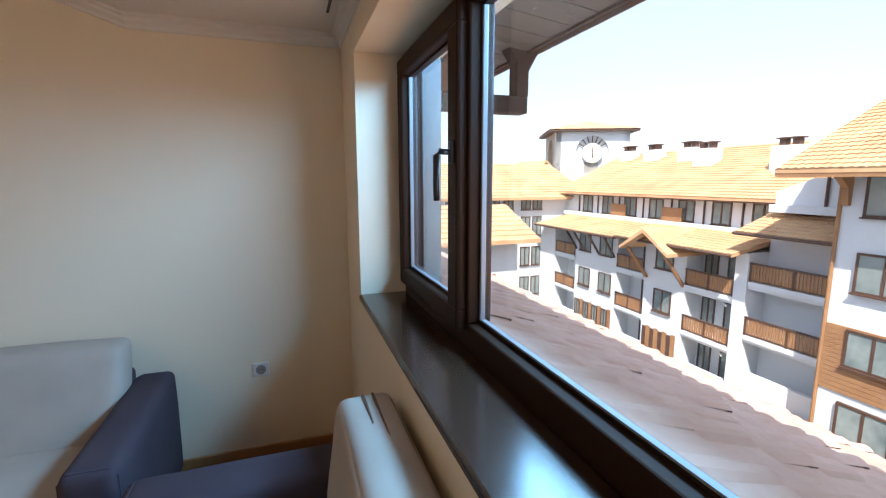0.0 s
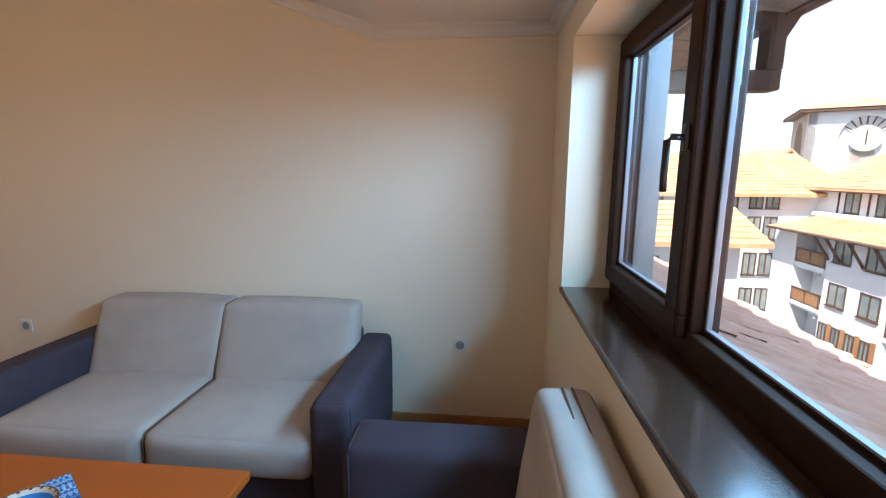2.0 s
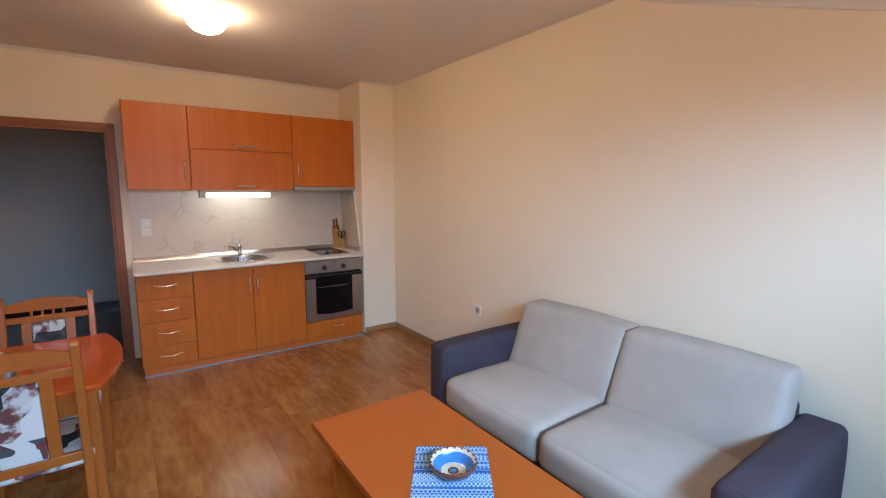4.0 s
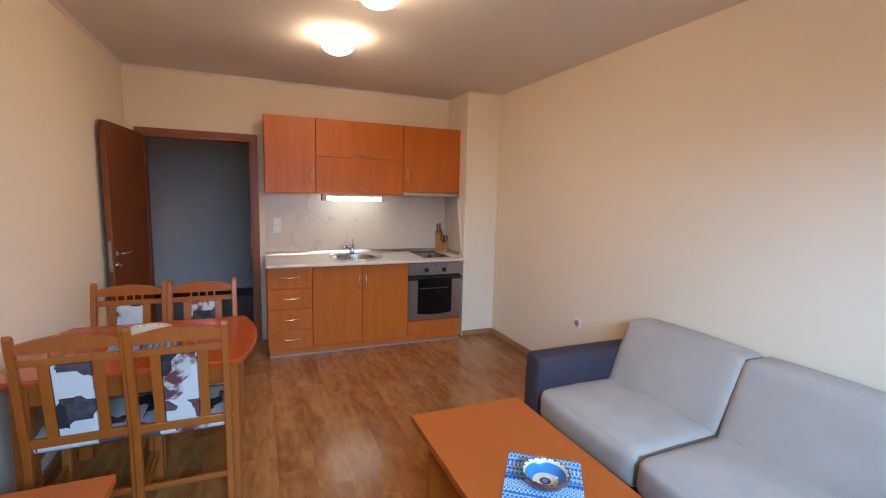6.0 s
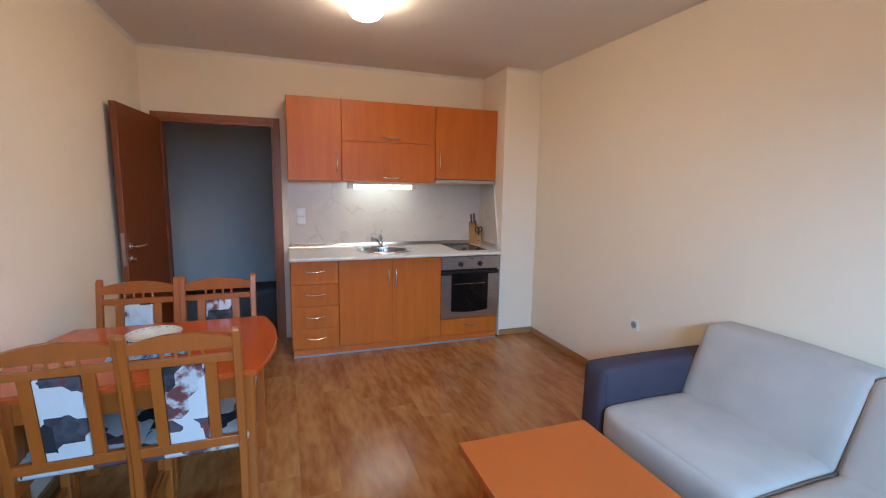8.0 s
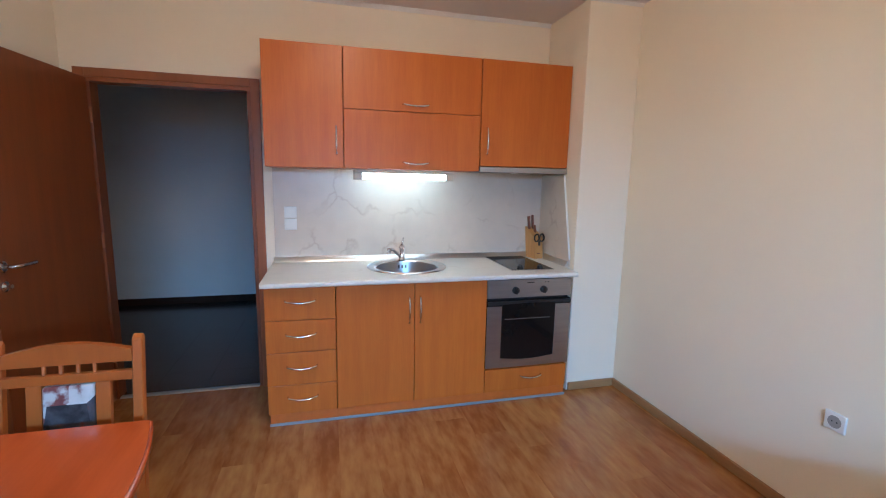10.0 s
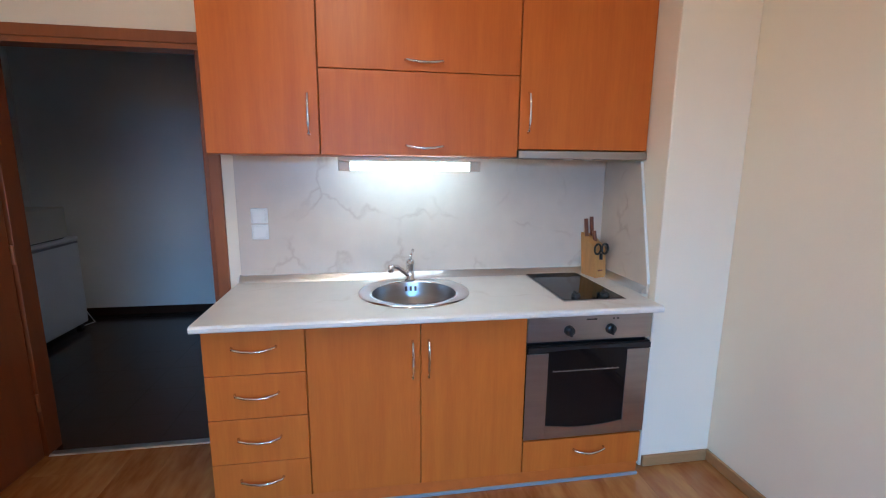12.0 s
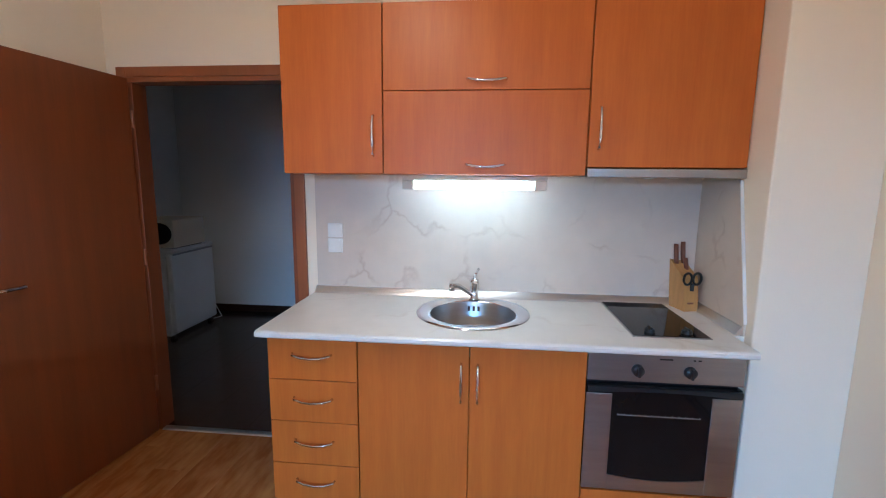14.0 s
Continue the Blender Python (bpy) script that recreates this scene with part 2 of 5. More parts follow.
M_TUBE = glow("lit_tube", (0.80, 1.0, 0.96), 5.5)
M_PATCH = patchwork("patch_print_fabric")
M_MAT = striped("striped_weave")
M_GLAZE = shader("blue_glaze", (0.03, 0.22, 0.55), 0.15, vary=0.3, scale=20, fine=60, bump=0.02, coat=0.6)
M_GLAZEW = shader("cream_glaze", (0.72, 0.66, 0.52), 0.15, vary=0.2, scale=30, fine=80, bump=0.02, coat=0.6)
M_TERRA = shader("brown_glaze", (0.16, 0.05, 0.02), 0.2, vary=0.3, bump=0.02, coat=0.5)
M_BLOCK = shader("bamboo_block", (0.58, 0.29, 0.085), 0.45, vary=0.3, fine=20, stretch=(8, 8, 1), bump=0.02)
M_KNIFE = shader("knife_handle_wood", (0.20, 0.065, 0.03), 0.4, vary=0.3, bump=0.02)
# outside
M_ROOF = shader("terracotta_roof_tile", (0.66, 0.46, 0.38), 0.8, vary=0.5, scale=2.5, fine=25, bump=0.2, tint=(0.55, 0.35, 0.27), per_piece=0.45)
M_ROOF2 = shader("orange_roof_tile", (0.64, 0.42, 0.22), 0.8, vary=0.5, scale=0.6, fine=6, bump=0.2, tint=(0.46, 0.25, 0.13))
M_RENDER = shader("white_render", (0.68, 0.70, 0.72), 0.9, vary=0.15, scale=0.4, fine=6, bump=0.05)
# render darkened so that the outer reveal's shade sits in its colour
M_REVEAL_SHADE = shader("shade_darkened_render", (0.22, 0.225, 0.235), 0.9, vary=0.15, scale=2, fine=40, bump=0.1)
M_BALC = shader("larch_balustrade", (0.36, 0.19, 0.085), 0.7, vary=0.4, scale=1, fine=8, bump=0.1, tint=(0.24, 0.11, 0.05))
M_BEAM = shader("stained_beam", (0.10, 0.05, 0.032), 0.65, vary=0.4, scale=2, fine=20, bump=0.1)
M_SOFFIT = shader("soffit_board", (0.30, 0.24, 0.20), 0.7, vary=0.4, scale=2, fine=20, stretch=(1, 8, 8), bump=0.06, per_piece=0.4)
M_STONE = shader("tower_stone", (0.42, 0.38, 0.33), 0.9, vary=0.5, scale=1.2, fine=5, bump=0.3)
M_PANE = shader("far_window_pane", (0.12, 0.155, 0.16), 0.1, vary=0.5, scale=0.6, fine=3, bump=0.0, tint=(0.30, 0.34, 0.32))
M_GROUND = shader("courtyard_paving", (0.30, 0.27, 0.23), 0.9, vary=0.4, scale=0.3, fine=4, bump=0.1)


# ---------------------------------------------------------------- mesh helpers
def add_box(bm, x0, y0, z0, x1, y1, z1, bevel=0.0, seg=2):
    r = bmesh.ops.create_cube(bm, size=1.0)
    vs = r["verts"]
    for v in vs:
        v.co = Vector((x0 if v.co.x < 0 else x1, y0 if v.co.y < 0 else y1, z0 if v.co.z < 0 else z1))
    if bevel:
        es = list({e for v in vs for e in v.link_edges})
        bmesh.ops.bevel(bm, geom=es, offset=bevel, segments=seg, profile=0.5, affect="EDGES")
    return bm


def box(x0, y0, z0, x1, y1, z1, bevel=0.0, seg=2):
    return add_box(bmesh.new(), x0, y0, z0, x1, y1, z1, bevel, seg)


def prism(points, axis, a, b):
    """A profile of 2D points swept along an axis from a to b."""
    bm = bmesh.new()

    def at(p, w):
        return {"x": (w, p[0], p[1]), "y": (p[0], w, p[1]), "z": (p[0], p[1], w)}[axis]
    lo, hi = [bm.verts.new(at(p, a)) for p in points], [bm.verts.new(at(p, b)) for p in points]
    k = len(points)
    bm.faces.new(lo), bm.faces.new(hi[::-1])
    for i in range(k):
        bm.faces.new((lo[i], hi[i], hi[(i + 1) % k], lo[(i + 1) % k]))
    bmesh.ops.recalc_face_normals(bm, faces=bm.faces)
    return bm


def lathe(profile, seg=32):
    bm = bmesh.new()
    rings = []
    for r, z in profile:
        rings.append([bm.verts.new((max(r, 1e-4) * math.cos(2 * math.pi * i / seg), max(r, 1e-4) * math.sin(2 * math.pi * i / seg), z)) for i in range(seg)])
    for a, b in zip(rings, rings[1:]):
        for i in range(seg):
            bm.faces.new((a[i], a[(i + 1) % seg], b[(i + 1) % seg], b[i]))
    bmesh.ops.recalc_face_normals(bm, faces=bm.faces)
    return bm


def tube(points, radius, seg=10):
    """A round bar along points."""
    bm = bmesh.new()
    pts = [Vector(p) for p in points]
    rings = []
    for i, p in enumerate(pts):
        d = (pts[min(i + 1, len(pts) - 1)] - pts[max(i - 1, 0)]).normalized()
        up = Vector((0, 0, 1)) if abs(d.z) < 0.9 else Vector((1, 0, 0))
        u = d.cross(up).normalized()
        w = d.cross(u)
        rings.append([bm.verts.new(p + radius * (math.cos(2 * math.pi * k / seg) * u + math.sin(2 * math.pi * k / seg) * w)) for k in range(seg)])
    for a, b in zip(rings, rings[1:]):
        for k in range(seg):
            bm.faces.new((a[k], a[(k + 1) % seg], b[(k + 1) % seg], b[k]))
    bm.faces.new(rings[0][::-1]), bm.faces.new(rings[-1])
    bmesh.ops.recalc_face_normals(bm, faces=bm.faces)
    return bm


def cushion(x0, y0, z0, x1, y1, z1, r, bulge=0.0, n=14):
    """An upholstered block: rounded edges and swollen faces."""
    bm = bmesh.new()
    bmesh.ops.create_cube(bm, size=2.0)
    bmesh.ops.subdivide_edges(bm, edges=bm.edges[:], cuts=n, use_grid_fill=True)
    c = Vector(((x0 + x1) / 2, (y0 + y1) / 2, (z0 + z1) / 2))
    h = Vector(((x1 - x0) / 2, (y1 - y0) / 2, (z1 - z0) / 2))
    for v in bm.verts:
        p = Vector(math.sin(c_ * math.pi / 2) for c_ in v.co)
        q = Vector(p[i] * h[i] for i in range(3))
        inner = Vector(max(-(h[i] - r), min(h[i] - r, q[i])) for i in range(3))
        d = q - inner
        q = inner + d.normalized() * r if d.length > 1e-6 else q
        for i in range(3):
            j, k = (i + 1) % 3, (i + 2) % 3
            q[i] += bulge * p[i] * (1 - p[j] ** 2) * (1 - p[k] ** 2)
        q += 0.002 * noise.noise_vector((q + c) * 9)
        v.co = q + c
    for f in bm.faces:
        f.smooth = True
    return bm


def mesh_of(name, bm, material, smooth=False):
    me = bpy.data.meshes.new(name)
    if smooth:
        for f in bm.faces:
            f.smooth = True
    bm.to_mesh(me)
    bm.free()
    me.materials.append(material)
    return me


def part(name, bm, material, parent, label="", smooth=False):
    ob = new(name, mesh_of(name, bm, material, smooth))
    ob.parent = parent
    return tagged(ob, label)


def thing(name, at, label, category, group="", rz=0.0):
    ob = new(name)
    ob.empty_display_size = 0.1
    ob.matrix_basis = pose(*at, 0, 0, rz)
    return tagged(ob, label, category, group)


def solid(name, bm, material, label, category, at=(0, 0, 0), rz=0.0, group="", smooth=False):
    ob = new(name, mesh_of(name, bm, material, smooth))
    ob.matrix_basis = pose(*at, 0, 0, rz)
    return tagged(ob, label, category, group)


def setting(name, bm, material, label, category):
    return tagged(new(name, mesh_of(name, bm, material)), label, category, "", "structure")


# ---------------------------------------------------------------- the room
XW, XE, YS, YN, ZC = -4.74, 0.487, -1.08, 2.405, 2.60      # inner faces
XO = 0.88                                                   # outer face of the window wall
WY0, WY1, WZ0, WZ1 = -0.45, 1.957, 0.992, 2.067             # window opening
DY0, DY1, DZ = -0.962, -0.048, 2.025                         # door opening
HX, HY0, HY1 = -7.10, -2.42, 0.75                           # hall
T = 0.08

setting("wall_north", box(XW, YN, 0, XO, YN + 0.2, ZC), M_WALL, "cream painted plaster wall behind the sofa", "wall")
setting("wall_south", box(XW, YS - 0.2, 0, XO, YS, ZC), M_WALL, "cream painted plaster wall beside the dining table", "wall")
w = bmesh.new()
add_box(w, XE, YS, 0, XO, YN, WZ0 - 0.03)
add_box(w, XE, YS, WZ1, XO, YN, ZC)
add_box(w, XE, YS, WZ0 - 0.03, XO, WY0, WZ1)
add_box(w, XE, WY1, WZ0 - 0.03, XO, YN, WZ1)
setting("wall_east", w, M_WALL, "cream painted wall with a wide deep-set window", "wall")
w = bmesh.new()
add_box(w, XW - T, HY0, 0, XW, DY0, ZC)
add_box(w, XW - T, DY1, 0, XW, YN + 0.2, ZC)
add_box(w, XW - T, DY0, DZ, XW, DY1, ZC)
setting("wall_west", w, M_WALL, "cream painted wall behind the kitchen with a doorway", "wall")
setting("wall_column", box(XW, 2.022, 0, -4.215, YN, ZC, 0.006), M_WALL, "cream painted boxed-in column beside the kitchen", "column")
# ceiling: high by the kitchen, sloping down to a low strip at the window
setting("ceiling", prism([(XW, ZC), (-1.45, ZC), (-0.462, 2.255), (XO, 2.255), (XO, 2.85), (XW, 2.85)], "y", YS - 0.2, YN + 0.2), M_CEIL, "white painted ceiling with a sloped part by the window", "ceiling")


def cornice(name, points, inward, size=1.0):
    """A stepped plaster moulding under the ceiling along a line of points."""
    bm = bmesh.new()
    prof = [(0.0, -0.062), (0.010, -0.060), (0.014, -0.045), (0.030, -0.030), (0.034, -0.018), (0.050, -0.012), (0.054, 0.004), (0.0, 0.004)]
    rows = [[bm.verts.new(Vector(p) + inward * a * size + Vector((0, 0, b * size))) for a, b in prof] for p in points]
    for r0, r1 in zip(rows, rows[1:]):
        for i in range(len(prof)):
            bm.faces.new((r0[i], r1[i], r1[(i + 1) % len(prof)], r0[(i + 1) % len(prof)]))
    bm.faces.new(rows[0]), bm.faces.new(rows[-1][::-1])
    bmesh.ops.recalc_face_normals(bm, faces=bm.faces)
    return setting(name, bm, M_PLASTER, "white plaster cornice moulding", "cornice")


SLOPE = [(-1.45, ZC), (-0.462, 2.255), (XE, 2.255)]
cornice("trim_cornice_north", [(x, YN, z) for x, z in SLOPE], Vector((0, -1, 0)))
cornice("trim_cornice_south", [(XW, YS, ZC)] + [(x, YS, z) for x, z in SLOPE], Vector((0, 1, 0)), 0.4)
cornice("trim_cornice_east", [(XE, YS, 2.255), (XE, YN, 2.255)], Vector((-1, 0, 0)))
cornice("trim_cornice_west", [(XW, YS, ZC), (XW, 2.022, ZC)], Vector((1, 0, 0)), 0.4)
cornice("trim_cornice_column", [(-4.215, 2.022, ZC), (-4.215, YN, ZC)], Vector((1, 0, 0)), 0.3)

# baseboards
for nm, b in (("baseboard_north", (-4.215, YN - 0.016, 0.004, XE, YN, 0.062)), ("baseboard_south", (XW, YS, 0.004, XE, YS + 0.016, 0.062)),
              ("baseboard_east", (XE - 0.016, YS + 0.016, 0.004, XE, YN - 0.016, 0.062)), ("baseboard_column", (-4.215, 2.03, 0.004, -4.199, YN - 0.016, 0.062))):
    setting(nm, box(*b, 0.006), M_SKIRT, "oak-coloured laminate baseboard", "baseboard")

# hall behind the door
setting("wall_hall_back", box(HX - 0.15, HY0 - 0.15, 0, HX, HY1 + 0.15, ZC), M_HALL, "pale hall wall in shade", "wall")
setting("wall_hall_south", box(HX, HY0 - 0.15, 0, XW - T, HY0, ZC), M_HALL, "pale hall wall behind the fridge", "wall")
setting("wall_hall_north", box(HX, HY1, 0, XW - T, HY1 + 0.15, ZC), M_HALL, "pale hall wall", "wall")
setting("ceiling_hall", box(HX - 0.15, HY0 - 0.15, ZC, XW, HY1 + 0.15, ZC + 0.15), M_CEIL, "white hall ceiling", "ceiling")
setting("baseboard_hall", box(HX, HY0, 0, HX + 0.014, HY1, 0.08, 0.003), M_TILE, "dark brown tiled baseboard in the hall", "baseboard")

# door: casing, lining and open leaf
casing = setting("door_frame_1", box(XW - T - 0.01, DY0, DZ - 0.028, XW + 0.012, DY1, DZ), M_CASE, "brown wood-veneer door casing", "door frame")
# jambs: casing wood in the darker door veneer, which stands in for shade
for b in ((XW - T - 0.01, DY0, 0, XW + 0.012, DY0 + 0.028, DZ - 0.028), (XW - T - 0.01, DY1 - 0.028, 0, XW + 0.012, DY1, DZ - 0.028)):
    part("jamb", box(*b, 0.003), M_DOOR, casing)
for b in ((XW, DY0 - 0.05, 0, XW + 0.022, DY0 + 0.004, DZ + 0.048), (XW, DY1 - 0.004, 0, XW + 0.022, DY1 + 0.05, DZ + 0.048), (XW, DY0 + 0.004, DZ - 0.004, XW + 0.021, DY1 - 0.004, DZ + 0.048)):
    part("architrave", box(*b, 0.004), M_CASE, casing)
part("threshold", prism([(XW - 0.03, 0.002), (XW + 0.02, 0.002), (XW + 0.012, 0.010), (XW - 0.022, 0.010)], "y", DY0 + 0.03, DY1 - 0.03), M_ALU, casing, "aluminium floor threshold strip")

door = thing("door", (XW + 0.03, DY0 + 0.02, 0.008), "brown veneered interior door standing wide open", "door", rz=-4.5)
part("leaf", box(0.0, -0.04, 0, 0.83, 0.0, 2.005, 0.003), M_DOOR, door)
for x in (0.803,):
    part("lock_plate", box(0.829, -0.030, 0.90, 0.833, -0.010, 1.13), M_STEEL, door, "steel lock faceplate on the door edge")
for side in (1, -1):
    y = 0.0 if side > 0 else -0.04
    h = part("door_handle", tube([(0.775, y, 1.03), (0.775, y + side * 0.05, 1.03), (0.765, y + side * 0.058, 1.03), (0.65, y + side * 0.055, 1.03)], 0.009), M_CHROME, door, "brushed metal lever handle", True)
    r = lathe([(0, 0), (0.026, 0), (0.026, 0.006), (0.02, 0.010), (0, 0.010)], 20)
    bmesh.ops.transform(r, matrix=pose(0.775, y, 1.03, -90 * side), verts=r.verts)
    part("rose", r, M_CHROME, h)
    k = lathe([(0, 0), (0.024, 0), (0.024, 0.005), (0.009, 0.012), (0.009, 0.03), (0, 0.03)], 20)
    bmesh.ops.transform(k, matrix=pose(0.775, y, 0.94, -90 * side), verts=k.verts)
    part("key_rose", k, M_CHROME, door)
for z in (0.25, 1.0, 1.75):
    part("hinge", tube([(-0.006, 0.006, z), (-0.006, 0.006, z + 0.09)], 0.008), M_CASE, door)

# ---------------------------------------------------------------- window
win = setting("window_1", box(0.70, WY0, WZ0 - 0.03, 0.78, WY1, WZ0 + 0.078, 0.006), M_WFRAME, "dark walnut-foiled window with a tilting sash and a fixed pane", "window")
part("frame", box(0.70, WY0, WZ1 - 0.05, 0.78, WY1, WZ1, 0.006), M_WFRAME, win)
part("frame", box(0.70, WY1 - 0.05, WZ0 + 0.078, 0.78, WY1, WZ1 - 0.05, 0.006), M_WFRAME, win)
part("frame", box(0.70, WY0, WZ0 + 0.078, 0.78, WY0 + 0.06, WZ1 - 0.05, 0.006), M_WFRAME, win)
part("mullion", box(0.70, 1.162, WZ0 + 0.078, 0.78, 1.275, WZ1 - 0.05, 0.006), M_WFRAME, win)
GY0, GY1, GZ0, GZ1 = 1.268, 1.862, 1.118, 1.962
sash = part("sash", box(0.668, 1.178, 1.045, 0.745, 1.93, GZ0, 0.010), M_WFRAME, win)
part("rail", box(0.668, 1.178, GZ1, 0.745, 1.93, 2.032, 0.010), M_WFRAME, sash)
part("stile", box(0.668, 1.178, GZ0 - 0.01, 0.745, GY0, GZ1 + 0.01, 0.010), M_WFRAME, sash)
part("stile", box(0.668, GY1, GZ0 - 0.01, 0.745, 1.93, GZ1 + 0.01, 0.010), M_WFRAME, sash)
for y0, y1, z0, z1, x in ((GY0, GY1, GZ0, GZ1, 0.700), (WY0 + 0.062, 1.160, WZ0 + 0.080, WZ1 - 0.052, 0.735)):
    p = part("glazing", box(x + 0.02, y0, z0, x + 0.026, y1, z1), M_GLASS, win, "clear window glass")
    p.visible_shadow = False
    for b in ((y0, z0, y1, z0 + 0.008), (y0, z1 - 0.008, y1, z1), (y0, z0 + 0.008, y0 + 0.008, z1 - 0.008)):
        part("glazing_bead", box(x + 0.004, b[0], b[1], x + 0.019, b[2], b[3], 0.002), M_WFRAME, win)
    part("glazing_bead", box(x + 0.002, y1 - 0.010, z0 + 0.008, x + 0.019, y1, z1 - 0.008, 0.003), M_SEAL, win, "pale grey glazing spacer")
    part("gasket", box(x + 0.004, y0 + 0.008, z0 + 0.0085, x + 0.0195, y1 - 0.013, z0 + 0.014), M_SEAL, win, "grey glazing gasket")
hd = part("handle", box(0.655, 1.199, 1.565, 0.668, 1.225, 1.635, 0.004), M_BLACK, win, "dark metal window handle pointing down")
part("lever", tube([(0.656, 1.212, 1.60), (0.626, 1.213, 1.602), (0.616, 1.214, 1.592), (0.615, 1.215, 1.50), (0.617, 1.216, 1.455)], 0.0095), M_BLACK, hd, "", True)
setting("window_sill", box(XE - 0.010, WY0 + 0.002, WZ0 - 0.028, 0.70, WY1 - 0.002, WZ0, 0.009, 3), M_SILL, "glossy dark walnut window sill board", "window sill")
# outer reveal: its shade is put into the dark grey colour
setting("window_reveal_outer", box(0.783, WY1 - 0.004, WZ0 - 0.03, XO + 0.002, WY1 + 0.03, WZ1), M_REVEAL_SHADE, "rendered outer window reveal, coloured dark grey as if in shade", "window reveal")
setting("window_sill_outer", prism([(0.78, 0.96), (0.955, 0.87), (0.955, 0.85), (0.78, 0.93)], "y", WY0 + 0.003, WY1 - 0.006), M_ALU, "metal outer window sill", "window sill")

# ---------------------------------------------------------------- kitchen
KF, UF, CT = -4.155, -4.378, 0.884      # door fronts and worktop top


def bow_handle(name, parent, centre, length, upright):
    c = Vector(centre)
    d = Vector((0, 0, 1)) if upright else Vector((0, 1, 0))
    pts = [c - d * length / 2, c - d * length * 0.47 + Vector((0.018, 0, 0)), c - d * length * 0.25 + Vector((0.026, 0, 0)), c + Vector((0.029, 0, 0)),
           c + d * length * 0.25 + Vector((0.026, 0, 0)), c + d * length * 0.47 + Vector((0.018, 0, 0)), c + d * length / 2]
    if not upright:
        pts = [p - Vector((0, 0, 0.012 * (1 - ((p - c).dot(d) / (length / 2)) ** 2))) for p in pts]
    return part(name, tube(pts, 0.0055, 8), M_CHROME, parent, "chrome bow handle", True)


def cabinet(name, y0, y1, z0, z1, front, back, label, body_h=0):
    c = thing(name, (front, (y0 + y1) / 2, z0), label, "cabinet", "fitted kitchen units")
    hw = (y1 - y0) / 2
    d = back - front
    part("body", box(d, -hw, 0, -0.021, hw, body_h or z1 - z0, 0.002), M_KIT, c)
    return c, hw


def front_panel(c, name, y0, y1, z0, z1):
    g = 0.0018
    return part(name, box(-0.019, y0 + g, z0 + g, 0, y1 - g, z1 - g, 0.0018), M_KIT, c)


c, hw = cabinet("drawer_cabinet", 0.05, 0.443, 0.075, 0.852, KF, XW + 0.003, "cherry laminate base unit with four drawers")
for z0, z1 in ((0.0, 0.178), (0.178, 0.378), (0.378, 0.57), (0.57, 0.775)):
    f = front_panel(c, "drawer", -hw, hw, z0, z1)
    bow_handle("handle", f, (0, 0.0, (z0 + z1) / 2 + 0.015), 0.17, False)
c, hw = cabinet("sink_cabinet", 0.445, 1.383, 0.075, 0.852, KF, XW + 0.003, "cherry laminate base unit with two doors under the sink", 0.62)
for s in (-1, 1):
    f = front_panel(c, "door", min(0, s * hw), max(0, s * hw), 0.0, 0.775)
    bow_handle("handle", f, (0, s * 0.034, 0.595), 0.165, True)
c, hw = cabinet("oven_cabinet", 1.385, 1.975, 0.075, 0.235, KF, XW + 0.003, "cherry laminate drawer under the built-in oven")
f = front_panel(c, "drawer", -hw, hw, 0.0, 0.158)
bow_handle("handle", f, (0, 0.03, 0.10), 0.15, False)
solid("plinth", box(KF - 0.022, 0.06, 0.004, KF - 0.006, 1.97, 0.074), M_KITH, "cherry laminate plinth under the kitchen units", "plinth", group="fitted kitchen units")
solid("plinth_strip", box(KF - 0.006, 0.058, 0.004, KF + 0.002, 1.975, 0.020, 0.002), M_SEAL, "grey sealing strip along the kitchen plinth", "trim")
solid("filler_board", box(XW + 0.003, 1.977, 0.004, -4.26, 2.018, CT), M_COUNTER, "pale marbled filler board between worktop and column", "filler board", group="fitted kitchen units")

oven = thing("oven", (KF, 1.68, 0.237), "built-in stainless steel oven with a black glass door", "oven")
part("body", box(-0.52, -0.29, 0, -0.026, 0.29, 0.60), M_BLACK, oven)
pan = part("control_panel", box(-0.025, -0.296, 0.478, 0.004, 0.296, 0.598, 0.003), M_STEEL, oven, "brushed steel control panel")
for y in (-0.105, 0.092):
    k = lathe([(0, 0), (0.024, 0), (0.022, 0.016), (0.012, 0.022), (0, 0.022)], 24)
    bmesh.ops.transform(k, matrix=pose(0.004, y, 0.528, 0, 90, 0), verts=k.verts)
    add_box(k, 0.020, y - 0.005, 0.507, 0.034, y + 0.005, 0.549, 0.002)
    part("knob", k, M_BLACK, pan, "black control knob")
for y, wd in ((0.0, 0.05), (0.125, 0.012), (0.105, 0.008)):
    part("marking", box(0.004, y - wd / 2, 0.573, 0.0052, y + wd / 2, 0.579), M_BLACK, pan)
dr = part("oven_door", box(-0.025, -0.296, 0.008, 0.002, 0.296, 0.462, 0.003), M_BLKGL, oven, "black glass oven door")
part("side_trim", box(0.002, -0.296, 0.008, 0.007, -0.195, 0.425, 0.002), M_STEEL, dr)
part("side_trim", box(0.002, 0.185, 0.008, 0.007, 0.296, 0.425, 0.002), M_STEEL, dr)
arc = [(-0.195 + 0.38 * i / 12, 0.072 - 0.016 * math.sin(math.pi * i / 12)) for i in range(13)]
part("bottom_trim", prism([(-0.195, 0.008)] + arc + [(0.185, 0.008)], "x", 0.002, 0.0068), M_STEEL, dr)
bar = prism([(-0.29 + 0.58 * i / 14, 0.432 + 0.012 * math.cos(math.pi * (i / 14 - 0.5))) for i in range(15)] + [(0.29 - 0.58 * i / 14, 0.458) for i in range(15)], "x", 0.004, 0.018)
